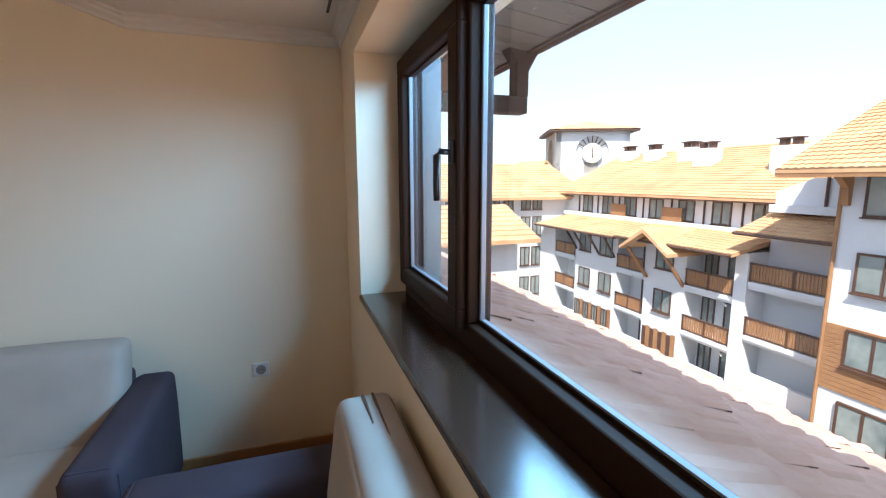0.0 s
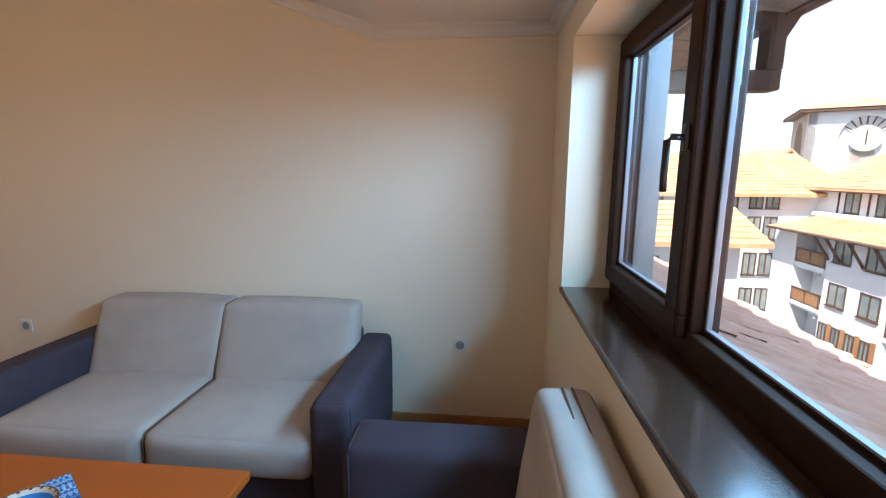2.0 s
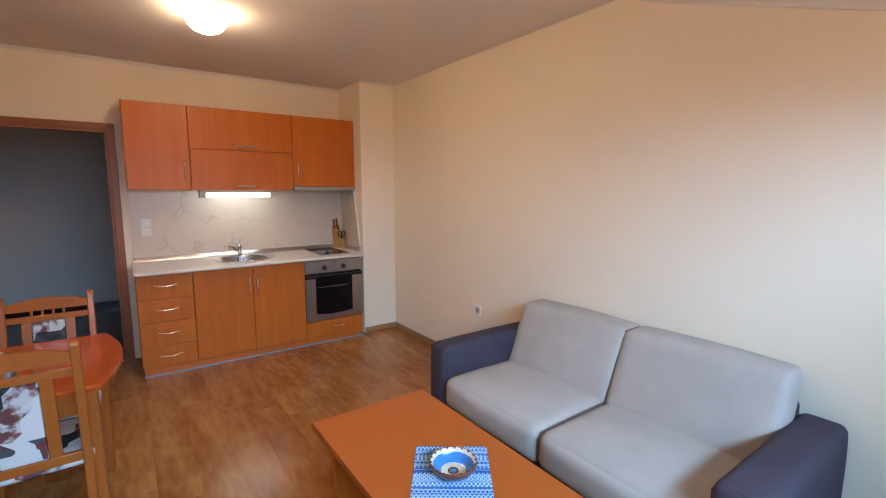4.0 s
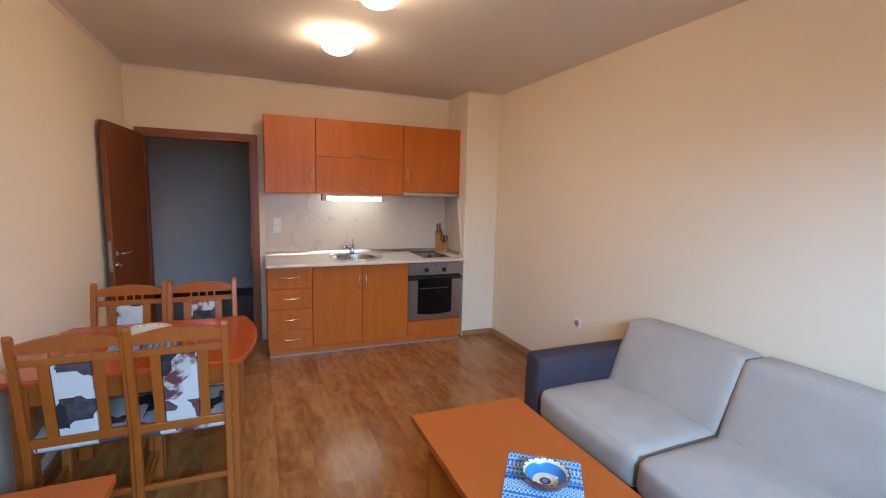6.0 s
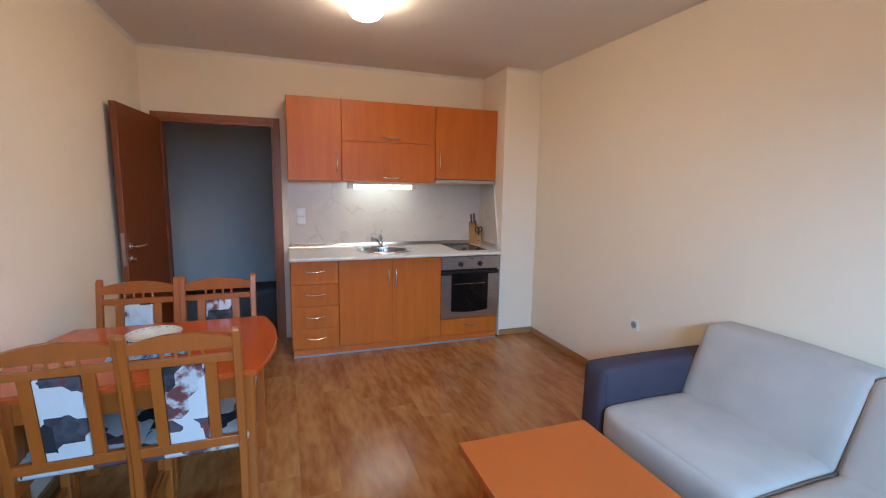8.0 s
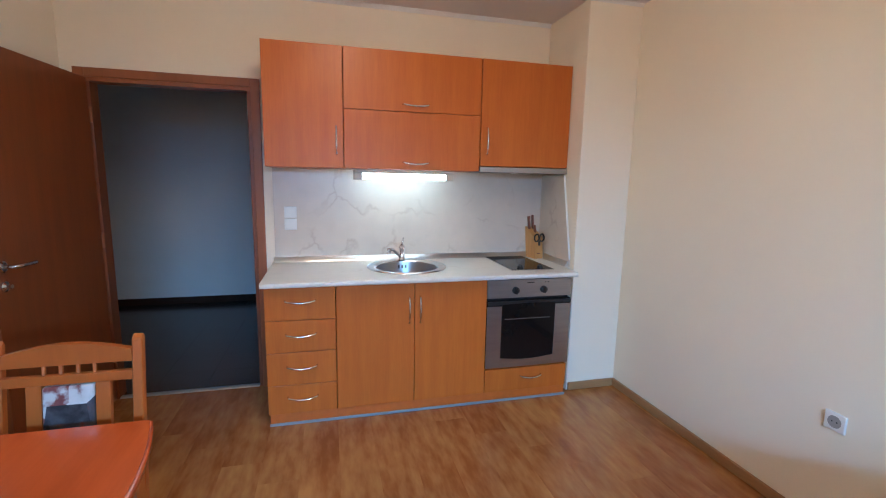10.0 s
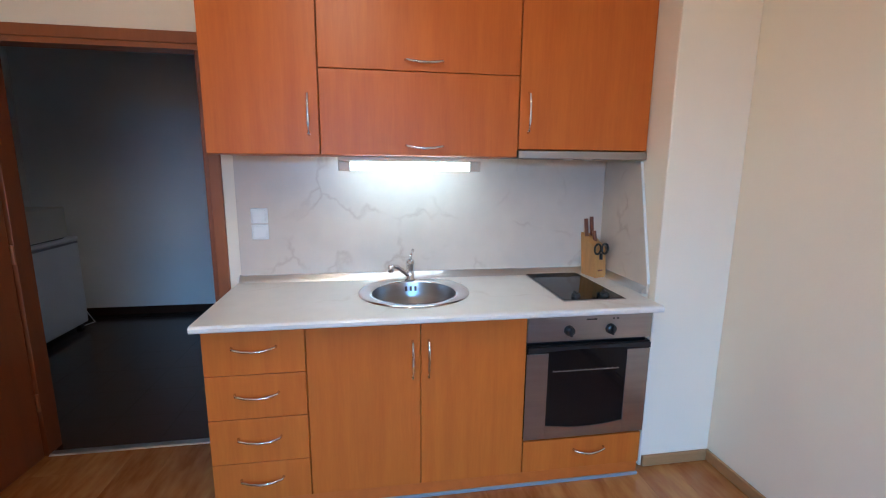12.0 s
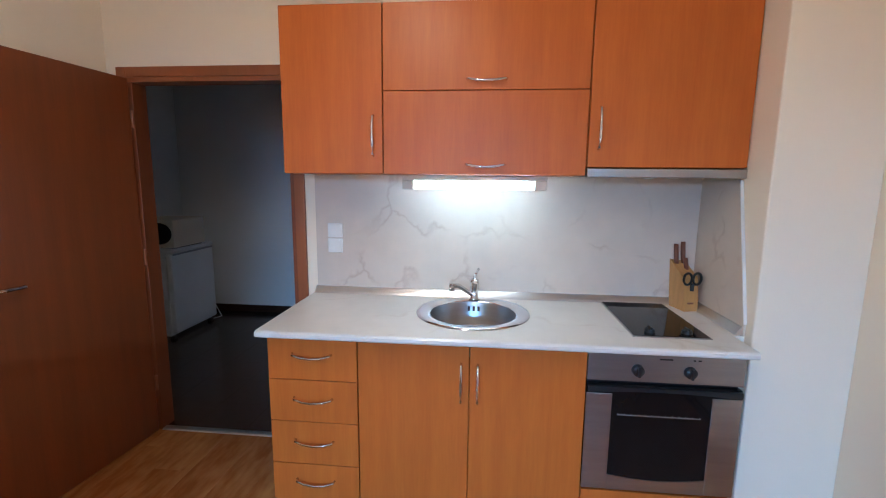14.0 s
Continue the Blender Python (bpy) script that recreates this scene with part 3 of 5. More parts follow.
part("grip", bar, M_BLACK, dr, "black moulded oven door grip")
rk = tube([(0.0028, -0.17, 0.335), (0.0028, 0.15, 0.335)], 0.0022, 6)
for i in range(13):
    add_box(rk, 0.002, -0.168 + i * 0.026, 0.335, 0.0042, -0.166 + i * 0.026, 0.342)
part("rack", rk, M_STEEL, dr, "oven rack seen behind the glass")

# worktop with sink, hob, wall upstand
SX, SY, SR = -4.45, 0.915, 0.245
top = bmesh.new()
add_box(top, XW + 0.002, 0.042, CT - 0.030, -4.085, SY - 0.215, CT)
add_box(top, XW + 0.002, SY + 0.215, CT - 0.030, -4.085, 1.975, CT)
add_box(top, XW + 0.002, SY - 0.215, CT - 0.030, SX - 0.205, SY + 0.215, CT)
add_box(top, SX + 0.205, SY - 0.215, CT - 0.030, -4.085, SY + 0.215, CT)
for sx in (-1, 1):
    for sy in (-1, 1):
        cx, cy = SX + sx * 0.205, SY + sy * 0.215
        tri = prism([(cx, cy), (cx - sx * 0.12, cy), (cx, cy - sy * 0.12)], "z", CT - 0.030, CT)
        tm = bpy.data.meshes.new("t")
        tri.to_mesh(tm), tri.free()
        top.from_mesh(tm)
        bpy.data.meshes.remove(tm)
bmesh.ops.remove_doubles(top, verts=top.verts, dist=1e-5)
solid("worktop", top, M_COUNTER, "pale marbled laminate kitchen worktop", "worktop")
solid("worktop_edge", prism([(-4.085, CT - 0.030), (-4.078, CT - 0.028), (-4.072, CT - 0.021), (-4.072, CT - 0.009), (-4.078, CT - 0.002), (-4.085, CT)], "y", 0.042, 1.975), M_COUNTER, "rounded marbled front edge of the worktop", "worktop")
sink = thing("sink", (SX, SY, CT), "round stainless steel sink set into the worktop", "sink")
part("rim", lathe([(0.265, 0.001), (0.262, 0.006), (0.25, 0.008), (0.225, 0.005), (0.205, 0.003), (0.20, -0.004)], 56), M_CHROME, sink, "", True)
part("bowl", lathe([(0.20, -0.003), (0.196, -0.02), (0.188, -0.12), (0.165, -0.155), (0.10, -0.165), (0.045, -0.168), (0, -0.168)], 56), M_STEEL, sink, "", True)
part("drain", lathe([(0.043, -0.1675), (0.040, -0.164), (0.02, -0.166), (0, -0.166)], 24), M_CHROME, sink, "", True)
for dy in (-0.024, 0.0, 0.024):
    part("overflow_slot", box(-0.193, dy - 0.006, -0.05, -0.188, dy + 0.006, -0.025), M_BEAM, sink)
tap = thing("tap", (-4.665, 0.915, CT + 0.006), "chrome mixer tap behind the sink", "tap")
part("base", lathe([(0, 0), (0.026, 0), (0.026, 0.006), (0.021, 0.012), (0.021, 0.075), (0.023, 0.08), (0.023, 0.10), (0.016, 0.108), (0, 0.108)], 24), M_CHROME, tap, "", True)
part("spout", tube([(0.0, -0.005, 0.02), (0.04, -0.035, 0.05), (0.085, -0.075, 0.088), (0.11, -0.095, 0.096), (0.125, -0.107, 0.094)], 0.011), M_CHROME, tap, "", True)
part("nozzle", tube([(0.125, -0.107, 0.106), (0.125, -0.107, 0.072)], 0.014), M_CHROME, tap, "", True)
part("lever", tube([(0, 0, 0.108), (0.0, 0.002, 0.125), (-0.02, 0.01, 0.135), (-0.05, 0.02, 0.15)], 0.007), M_CHROME, tap, "", True)
hob = thing("hob", (-4.46, 1.715, CT), "black glass ceramic hob set into the worktop", "hob")
part("frame", box(-0.27, -0.152, 0, 0.262, 0.152, 0.004, 0.001), M_STEEL, hob)
part("glass", box(-0.264, -0.146, 0.002, 0.256, 0.146, 0.006, 0.001), M_BLKGL, hob)
for dy in (-0.07, 0.075):
    k = lathe([(0, 0.006), (0.021, 0.006), (0.019, 0.02), (0, 0.021)], 20)
    bmesh.ops.translate(k, verts=k.verts, vec=(0.21, dy, 0))
    add_box(k, 0.190, dy - 0.004, 0.02, 0.23, dy + 0.004, 0.029, 0.002)
    part("knob", k, M_BLACK, hob, "black hob control knob")
solid("wall_seal_strip", prism([(XW + 0.004, CT + 0.001), (XW + 0.036, CT + 0.001), (XW + 0.030, CT + 0.012), (XW + 0.014, CT + 0.034), (XW + 0.004, CT + 0.038)], "y", 0.05, 2.016), M_ALU, "aluminium strip between worktop and splashback", "trim")
solid("side_seal_strip", prism([(2.016, CT + 0.001), (1.985, CT + 0.001), (1.99, CT + 0.012), (2.006, CT + 0.034), (2.016, CT + 0.038)], "x", XW + 0.036, -4.27), M_ALU, "aluminium strip between worktop and column", "trim")
solid("splashback", box(XW + 0.001, 0.058, CT + 0.002, XW + 0.010, 2.010, 1.519), M_SPLASH, "beige veined marble-look splashback panel", "splashback")
solid("side_splashback", prism([(XW + 0.010, CT + 0.002), (-4.262, CT + 0.002), (-4.262, CT + 0.05), (-4.40, 1.508), (XW + 0.010, 1.508)], "y", 2.011, 2.020), M_SPLASH, "beige veined panel on the side of the column", "splashback")

strip = prism([(-4.262, CT + 0.05), (-4.256, CT + 0.05), (-4.394, 1.508), (-4.400, 1.508)], "y", 2.008, 2.0205)
solid("edge_strip", strip, M_WHITE, "cream edging strip on the slanted splashback panel", "trim")

# wall units
c, hw = cabinet("wall_cabinet", 0.056, 0.510, 1.52, 2.228, UF, XW + 0.003, "tall cherry laminate wall cabinet with one door")
f = front_panel(c, "door", -hw, hw, 0.0, 0.708)
bow_handle("handle", f, (0, hw - 0.042, 0.165), 0.17, True)
c, hw = cabinet("lift_cabinet", 0.512, 1.380, 1.52, 2.228, UF, XW + 0.003, "cherry laminate wall cabinet with two lift-up flaps")
for z0, z1 in ((0.0, 0.352), (0.352, 0.708)):
    f = front_panel(c, "flap", -hw, hw, z0, z1)
    bow_handle("handle", f, (0, 0.01, z0 + 0.045), 0.165, False)
c, hw = cabinet("hood_cabinet", 1.382, 2.018, 1.555, 2.228, UF + 0.006, XW + 0.003, "cherry laminate wall cabinet over the cooker hood")
f = front_panel(c, "door", -hw, hw, 0.0, 0.673)
bow_handle("handle", f, (0, -hw + 0.042, 0.16), 0.17, True)
hood = thing("cooker_hood", (UF, 1.70, 1.515), "slim steel cooker hood under the wall cabinet", "cooker hood")
part("body", box(-0.33, -0.315, 0.004, -0.002, 0.315, 0.036, 0.003), M_BLACK, hood)
part("front", box(-0.002, -0.317, 0.0, 0.012, 0.317, 0.036, 0.003), M_STEEL, hood, "brushed steel pull-out front")
for y in (-0.06, 0.04):
    part("switch", box(-0.09, y, -0.004, -0.06, y + 0.04, 0.004, 0.002), M_WHITE, hood)
ul = thing("under_cabinet_light", (-4.50, 0.905, 1.452), "lit fluorescent strip light under the wall cabinet", "light")
part("housing", box(-0.03, -0.33, 0.045, 0.03, 0.33, 0.066, 0.004), M_BEIGEPL, ul)
for s in (-1, 1):
    part("end_cap", box(-0.026, min(s * 0.276, s * 0.33), 0.0, 0.026, max(s * 0.276, s * 0.33), 0.045, 0.006), M_BEIGEPL, ul)
part("tube", tube([(0, -0.275, 0.022), (0, 0.275, 0.022)], 0.018, 16), M_TUBE, ul, "glowing cool white tube", True)


def wall_socket(name, m, label, double=False):
    s = new(name)
    s.matrix_basis = m
    tagged(s, label, "socket")
    for dz in ((0.0, 0.081) if double else (0.0,)):
        pl = part("plate", box(-0.0405, -0.0388 + dz, 0, 0.0405, 0.0388 + dz, 0.010, 0.004), M_WHITE, s)
        if double:
            part("rocker", box(-0.03, -0.03 + dz, 0.010, 0.03, 0.03 + dz, 0.014, 0.003), M_WHITE, pl)
        else:
            part("cup", lathe([(0.026, 0.011), (0.021, 0.011), (0.020, 0.0102), (0, 0.0102)], 24), M_CUP, pl)
            for dx in (-0.0095, 0.0095):
                q = lathe([(0, 0.0104), (0.003, 0.0104), (0.003, 0.0112), (0, 0.0112)], 10)
                bmesh.ops.translate(q, verts=q.verts, vec=(dx, 0, 0))
                part("pin_hole", q, M_BLACK, pl)
    return s


wall_socket("wall_socket", pose(0.001, YN, 0.506, 90, 0, 0), "white power socket on the cream wall")
wall_socket("wall_socket", pose(-2.791, YN, 0.515, 90, 0, 0), "white power socket beside the sofa")
wall_socket("switch_plate", pose(XW + 0.010, 0.165, 1.145, 90, 0, 90), "double white switch plate on the splashback", True)

kb = thing("knife_block", (-4.655, 1.945, CT), "bamboo knife block with knives and scissors", "knife block", rz=12)
part("block", prism([(-0.06, 0.0), (0.055, 0.0), (0.035, 0.16), (-0.085, 0.235)], "y", -0.037, 0.037), M_BLOCK, kb)
for i, (dx, dy, ln) in enumerate(((-0.055, -0.018, 0.115), (-0.055, 0.018, 0.125), (-0.02, 0.014, 0.07))):
    z0 = 0.215 - (dx + 0.085) * 0.6
    p0, p1 = Vector((dx, dy, z0)), Vector((dx - 0.018, dy, z0 + ln))
    kn = part("knife", tube([p0, p0 + (p1 - p0) * 0.15], 0.007, 8), M_STEEL, kb)
    part("grip", tube([p0 + (p1 - p0) * 0.15, p0 + (p1 - p0) * 0.6, p1], 0.011, 8), M_KNIFE, kn, "brown wooden knife grip", True)
sc = part("scissors", tube([(0.050, 0.0, 0.10), (0.048, 0.0, 0.135)], 0.009, 8), M_BLACK, kb, "black-handled kitchen scissors")
for dy in (-0.024, 0.024):
    ring = [(0.047, dy + 0.021 * math.cos(a), 0.158 + 0.028 * math.sin(a)) for a in [2 * math.pi * i / 16 for i in range(17)]]
    part("ring", tube(ring, 0.006, 8), M_BLACK, sc, "", True)
part("mark", box(0.045, -0.018, 0.035, 0.0535, 0.012, 0.043), M_KNIFE, kb)

# ---------------------------------------------------------------- ceiling lamps
for x, y in ((-3.16, 0.52), (-2.27, 0.58)):
    lp = thing("ceiling_lamp", (x, y, ZC), "lit frosted glass dome lamp on the ceiling", "ceiling lamp", "ceiling lamps")
    part("base", lathe([(0, 0), (0.112, 0), (0.112, -0.024), (0.105, -0.033), (0, -0.033)], 36), M_WHITE, lp, "", True)
    part("shade", lathe([(0.114, -0.034), (0.117, -0.042), (0.107, -0.074), (0.083, -0.102), (0.045, -0.119), (0, -0.124)], 40), M_LAMP, lp, "glowing frosted glass shade", True)
    for k in range(3):
        a = 2 * math.pi * k / 3 + 0.4
        part("clip", tube([(0.085 * math.cos(a), 0.085 * math.sin(a), -0.024), (0.122 * math.cos(a), 0.122 * math.sin(a), -0.032), (0.121 * math.cos(a), 0.121 * math.sin(a), -0.046)], 0.004, 6), M_CHROME, lp)
smoke = thing("ceiling_track", (0.39, 1.93, 2.255), "short dark curtain track end under the ceiling", "curtain track")
part("rail", box(-0.012, -1.9, -0.02, 0.012, 0.10, 0.0, 0.003), M_WHITE, smoke)
part("slot", box(-0.006, -1.9, -0.022, 0.006, 0.10, -0.0195), M_BLACK, smoke, "dark slot of the track")


# ---------------------------------------------------------------- sofas
def sofa_arm(s, x0, x1, y0, y1, h):
    """Straight upholstered arm with a rounded top front corner and piping round its front."""
    a = part("armrest", cushion(x0, y0, 0.05, x1, y1, h, 0.040, 0.008, 12), M_ARM, s, "plum-grey upholstered armrest")
    pts = [(x0 + 0.004, y0 + 0.026, 0.08), (x0 + 0.004, y0 + 0.026, h - 0.035), (x0 + 0.03, y0 + 0.026, h - 0.004), (x1 - 0.03, y0 + 0.026, h - 0.004), (x1 - 0.004, y0 + 0.026, h - 0.035), (x1 - 0.004, y0 + 0.026, 0.08)]
    part("piping", tube(pts, 0.004, 6), M_ARM, a, "", True)
    return a


def lean_back(bm, y0, z0, slope):
    """Tilts a cushion backwards about a level line."""
    for v in bm.verts:
        v.co.y += (v.co.z - z0) * slope
    return bm


def sofa(at, rz, seats, width, depth, label, category, arm_h, back_h, aw=0.175, bf=0.36, lean=0.40, thick=0.19):
    """Origin at the middle of the front edge on the floor; the back lies towards +y."""
    s = thing("sofa" if seats > 1 else "armchair", at, label, category, rz=rz)
    hw = width / 2
    part("base", box(-hw + aw, 0.03, 0.05, hw - aw, depth - 0.03, 0.25, 0.02), M_ARM, s, "plum-grey upholstered base")
    sofa_arm(s, -hw, -hw + aw, 0.0, depth - 0.01, arm_h)
    sofa_arm(s, hw - aw, hw, 0.0, depth - 0.01, arm_h)
    part("back_frame", box(-hw + aw, depth - 0.10, 0.2, hw - aw, depth, back_h - 0.16, 0.02), M_ARM, s)
    w = (width - 2 * aw) / seats
    for i in range(seats):
        x0 = -hw + aw + i * w
        c = part("seat_cushion", cushion(x0 - 0.003, -0.01, 0.22, x0 + w + 0.003, depth - bf + 0.10, 0.412, 0.055, 0.020), M_SOFA, s, "beige woven seat cushion")
        b = part("back_cushion", lean_back(cushion(x0 - 0.003, depth - bf, 0.37, x0 + w + 0.003, depth - bf + thick, back_h, 0.034, 0.016), 0, 0.37, lean), M_SOFA, s, "beige woven back cushion")
        if i:
            part("piping", tube([(x0, 0.006, 0.26), (x0, 0.008, 0.36), (x0, 0.03, 0.392), (x0, 0.3, 0.398), (x0, depth - bf + 0.02, 0.398)], 0.0055, 8), M_PIPE, c, "brown piping", True)
            z1 = back_h - 0.03
            y1 = depth - bf + (z1 - 0.37) * lean
            part("piping", tube([(x0, depth - bf + 0.022, 0.40), (x0, y1 + 0.012, z1 - 0.02), (x0, y1 + 0.035, back_h - 0.013), (x0, y1 + thick - 0.03, back_h - 0.013)], 0.0055, 8), M_PIPE, b, "brown piping", True)
        if seats == 1:
            for f in (0.45, 0.62):
                yy = depth - bf + thick * f + (back_h - 0.37) * lean
                part("welt", tube([(x0 + 0.01, yy - 0.03, back_h - 0.20), (x0 + 0.002, yy, back_h - 0.03), (x0 + 0.03, yy, back_h + 0.006), (x0 + w * 0.5, yy, back_h + 0.010), (x0 + w - 0.03, yy, back_h + 0.006), (x0 + w - 0.002, yy, back_h - 0.03), (x0 + w - 0.01, yy - 0.03, back_h - 0.20)], 0.005, 6), M_PIPE, b, "brown welt", True)
        zt = back_h - 0.012
        part("welt", tube([(x0 + 0.03, depth - bf + thick - 0.015 + (zt - 0.37) * lean, zt - 0.006), (x0 + 0.06, depth - bf + thick - 0.015 + (zt - 0.37) * lean, zt + 0.006), (x0 + w - 0.06, depth - bf + thick - 0.015 + (zt - 0.37) * lean, zt + 0.006), (x0 + w - 0.03, depth - bf + thick - 0.015 + (zt - 0.37) * lean, zt - 0.006)], 0.0045, 6), M_PIPE, b, "", True)
    for x in (-hw + 0.08, hw - 0.08):
        for y in (0.06, depth - 0.08):
            f = lathe([(0, 0), (0.022, 0), (0.028, 0.055), (0, 0.055)], 16)
            bmesh.ops.translate(f, verts=f.verts, vec=(x, y, 0))
            part("foot", f, M_BLACK, s)
    return s


sofa((-1.302, 1.52, 0.003), 0, 2, 1.83, 0.86, "two-seat sofa with beige cushions and plum-grey arms", "sofa", 0.582, 0.775)
sofa((-0.33, 0.80, 0.003), -90, 1, 1.28, 0.79, "beige armchair with plum-grey arms under the window", "armchair", 0.60, 0.862, 0.21, 0.228, 0.13, 0.172)

# ---------------------------------------------------------------- coffee table, mat and dish
TX0, TX1, TY0, TY1, TZ = -1.715, -0.60, 0.60, 1.15, 0.56
ct = thing("coffee_table", ((TX0 + TX1) / 2, (TY0 + TY1) / 2, 0.003), "orange-brown wooden coffee table with panel legs", "coffee table")
hx, hy = (TX1 - TX0) / 2, (TY1 - TY0) / 2
part("tabletop", box(-hx, -hy, TZ - 0.035, hx, hy, TZ - 0.003, 0.004), M_TABLE, ct)
for s in (-1, 1):
    part("leg_panel", box(s * (hx - 0.10) - 0.015, -hy + 0.05, 0, s * (hx - 0.10) + 0.015, hy - 0.05, TZ - 0.0352, 0.002), M_KIT, ct)
part("shelf", box(-hx + 0.116, -hy + 0.07, 0.14, hx - 0.116, hy - 0.07, 0.162, 0.002), M_TABLE, ct)
part("apron", box(-hx + 0.116, -0.012, TZ - 0.13, hx - 0.116, 0.012, TZ - 0.036), M_TABLE, ct)

mat_ob = bmesh.new()
bmesh.ops.create_grid(mat_ob, x_segments=24, y_segments=24, size=0.5)
for v in mat_ob.verts:
    v.co = Vector((v.co.x * 0.265, v.co.y * 0.285, 0.0015 + 0.0015 * abs(noise.noise(v.co * 4))))
bmesh.ops.solidify(mat_ob, geom=mat_ob.faces[:], thickness=0.0015)
solid("placemat", mat_ob, M_MAT, "blue and white striped woven mat on the coffee table", "placemat", (-1.118, 0.887, TZ + 0.001), 54)
dish = thing("dish", (-1.106, 0.885, TZ + 0.004), "painted blue glazed pottery dish on the woven mat", "dish")
part("body", lathe([(0.03, 0.0), (0.055, 0.001), (0.078, 0.014), (0.090, 0.034), (0.093, 0.046), (0.090, 0.049), (0.087, 0.047)], 40), M_TERRA, dish, "brown glazed outside", True)
part("rim_band", lathe([(0.0905, 0.0492), (0.084, 0.044), (0.078, 0.034)], 40), M_GLAZEW, dish, "cream spotted rim", True)
for i in range(18):
    a = 2 * math.pi * i / 18
    d = lathe([(0, 0.0), (0.005, 0.0), (0.004, 0.002), (0, 0.0025)], 8)
    bmesh.ops.translate(d, verts=d.verts, vec=(0.0855 * math.cos(a), 0.0855 * math.sin(a), 0.0445))
    part("spot", d, M_TERRA, dish)
part("well", lathe([(0.078, 0.034), (0.068, 0.017), (0.048, 0.007)], 40), M_GLAZE, dish, "blue glazed inside", True)
part("rosette", lathe([(0.048, 0.007), (0.030, 0.005), (0.022, 0.0048)], 40), M_GLAZEW, dish, "cream painted rosette", True)
part("rosette_ring", lathe([(0.022, 0.0048), (0.012, 0.0045)], 40), M_TERRA, dish)
dish.scale = (0.9, 0.9, 0.9)
part("rosette_eye", lathe([(0.012, 0.0045), (0, 0.0045)], 24), M_GLAZE, dish)


# ---------------------------------------------------------------- dining table and chairs
DX0, DX1, DYA, DYB, DTZ = -2.95, -2.155, -1.06, -0.03, 0.75
dt = thing("dining_table", ((DX0 + DX1) / 2, (DYA + DYB) / 2, 0.003), "lacquered red-brown pine dining table with bowed ends", "dining table")
dhx, dhy = (DX1 - DX0) / 2, (DYB - DYA) / 2
oval = [(-dhx + 2 * dhx * i / 16, dhy - 0.07 * (2 * i / 16 - 1) ** 2) for i in range(17)]
oval = oval + [(-x, -y) for x, y in oval]
bm = prism(oval, "z", DTZ - 0.032, DTZ - 0.003)
bmesh.ops.bevel(bm, geom=[e for e in bm.edges if abs(e.verts[0].co.z - e.verts[1].co.z) < 1e-4], offset=0.008, segments=3, affect="EDGES")
part("tabletop", bm, M_DIN, dt)
for s in (-1, 1):
    part("apron", box(s * (dhx - 0.06) - 0.011, -dhy + 0.14, DTZ - 0.13, s * (dhx - 0.06) + 0.011, dhy - 0.14, DTZ - 0.033), M_PINE, dt)
    part("apron", box(-dhx + 0.09, s * (dhy - 0.12) - 0.011, DTZ - 0.13, dhx - 0.09, s * (dhy - 0.12) + 0.011, DTZ - 0.033), M_PINE, dt)
    for q in (-1, 1):
        cx, cy = s * (dhx - 0.07), q * (dhy - 0.12)
        part("leg", box(cx - 0.033, cy - 0.033, 0, cx + 0.033, cy + 0.033, DTZ - 0.0325, 0.008), M_PINE, dt)


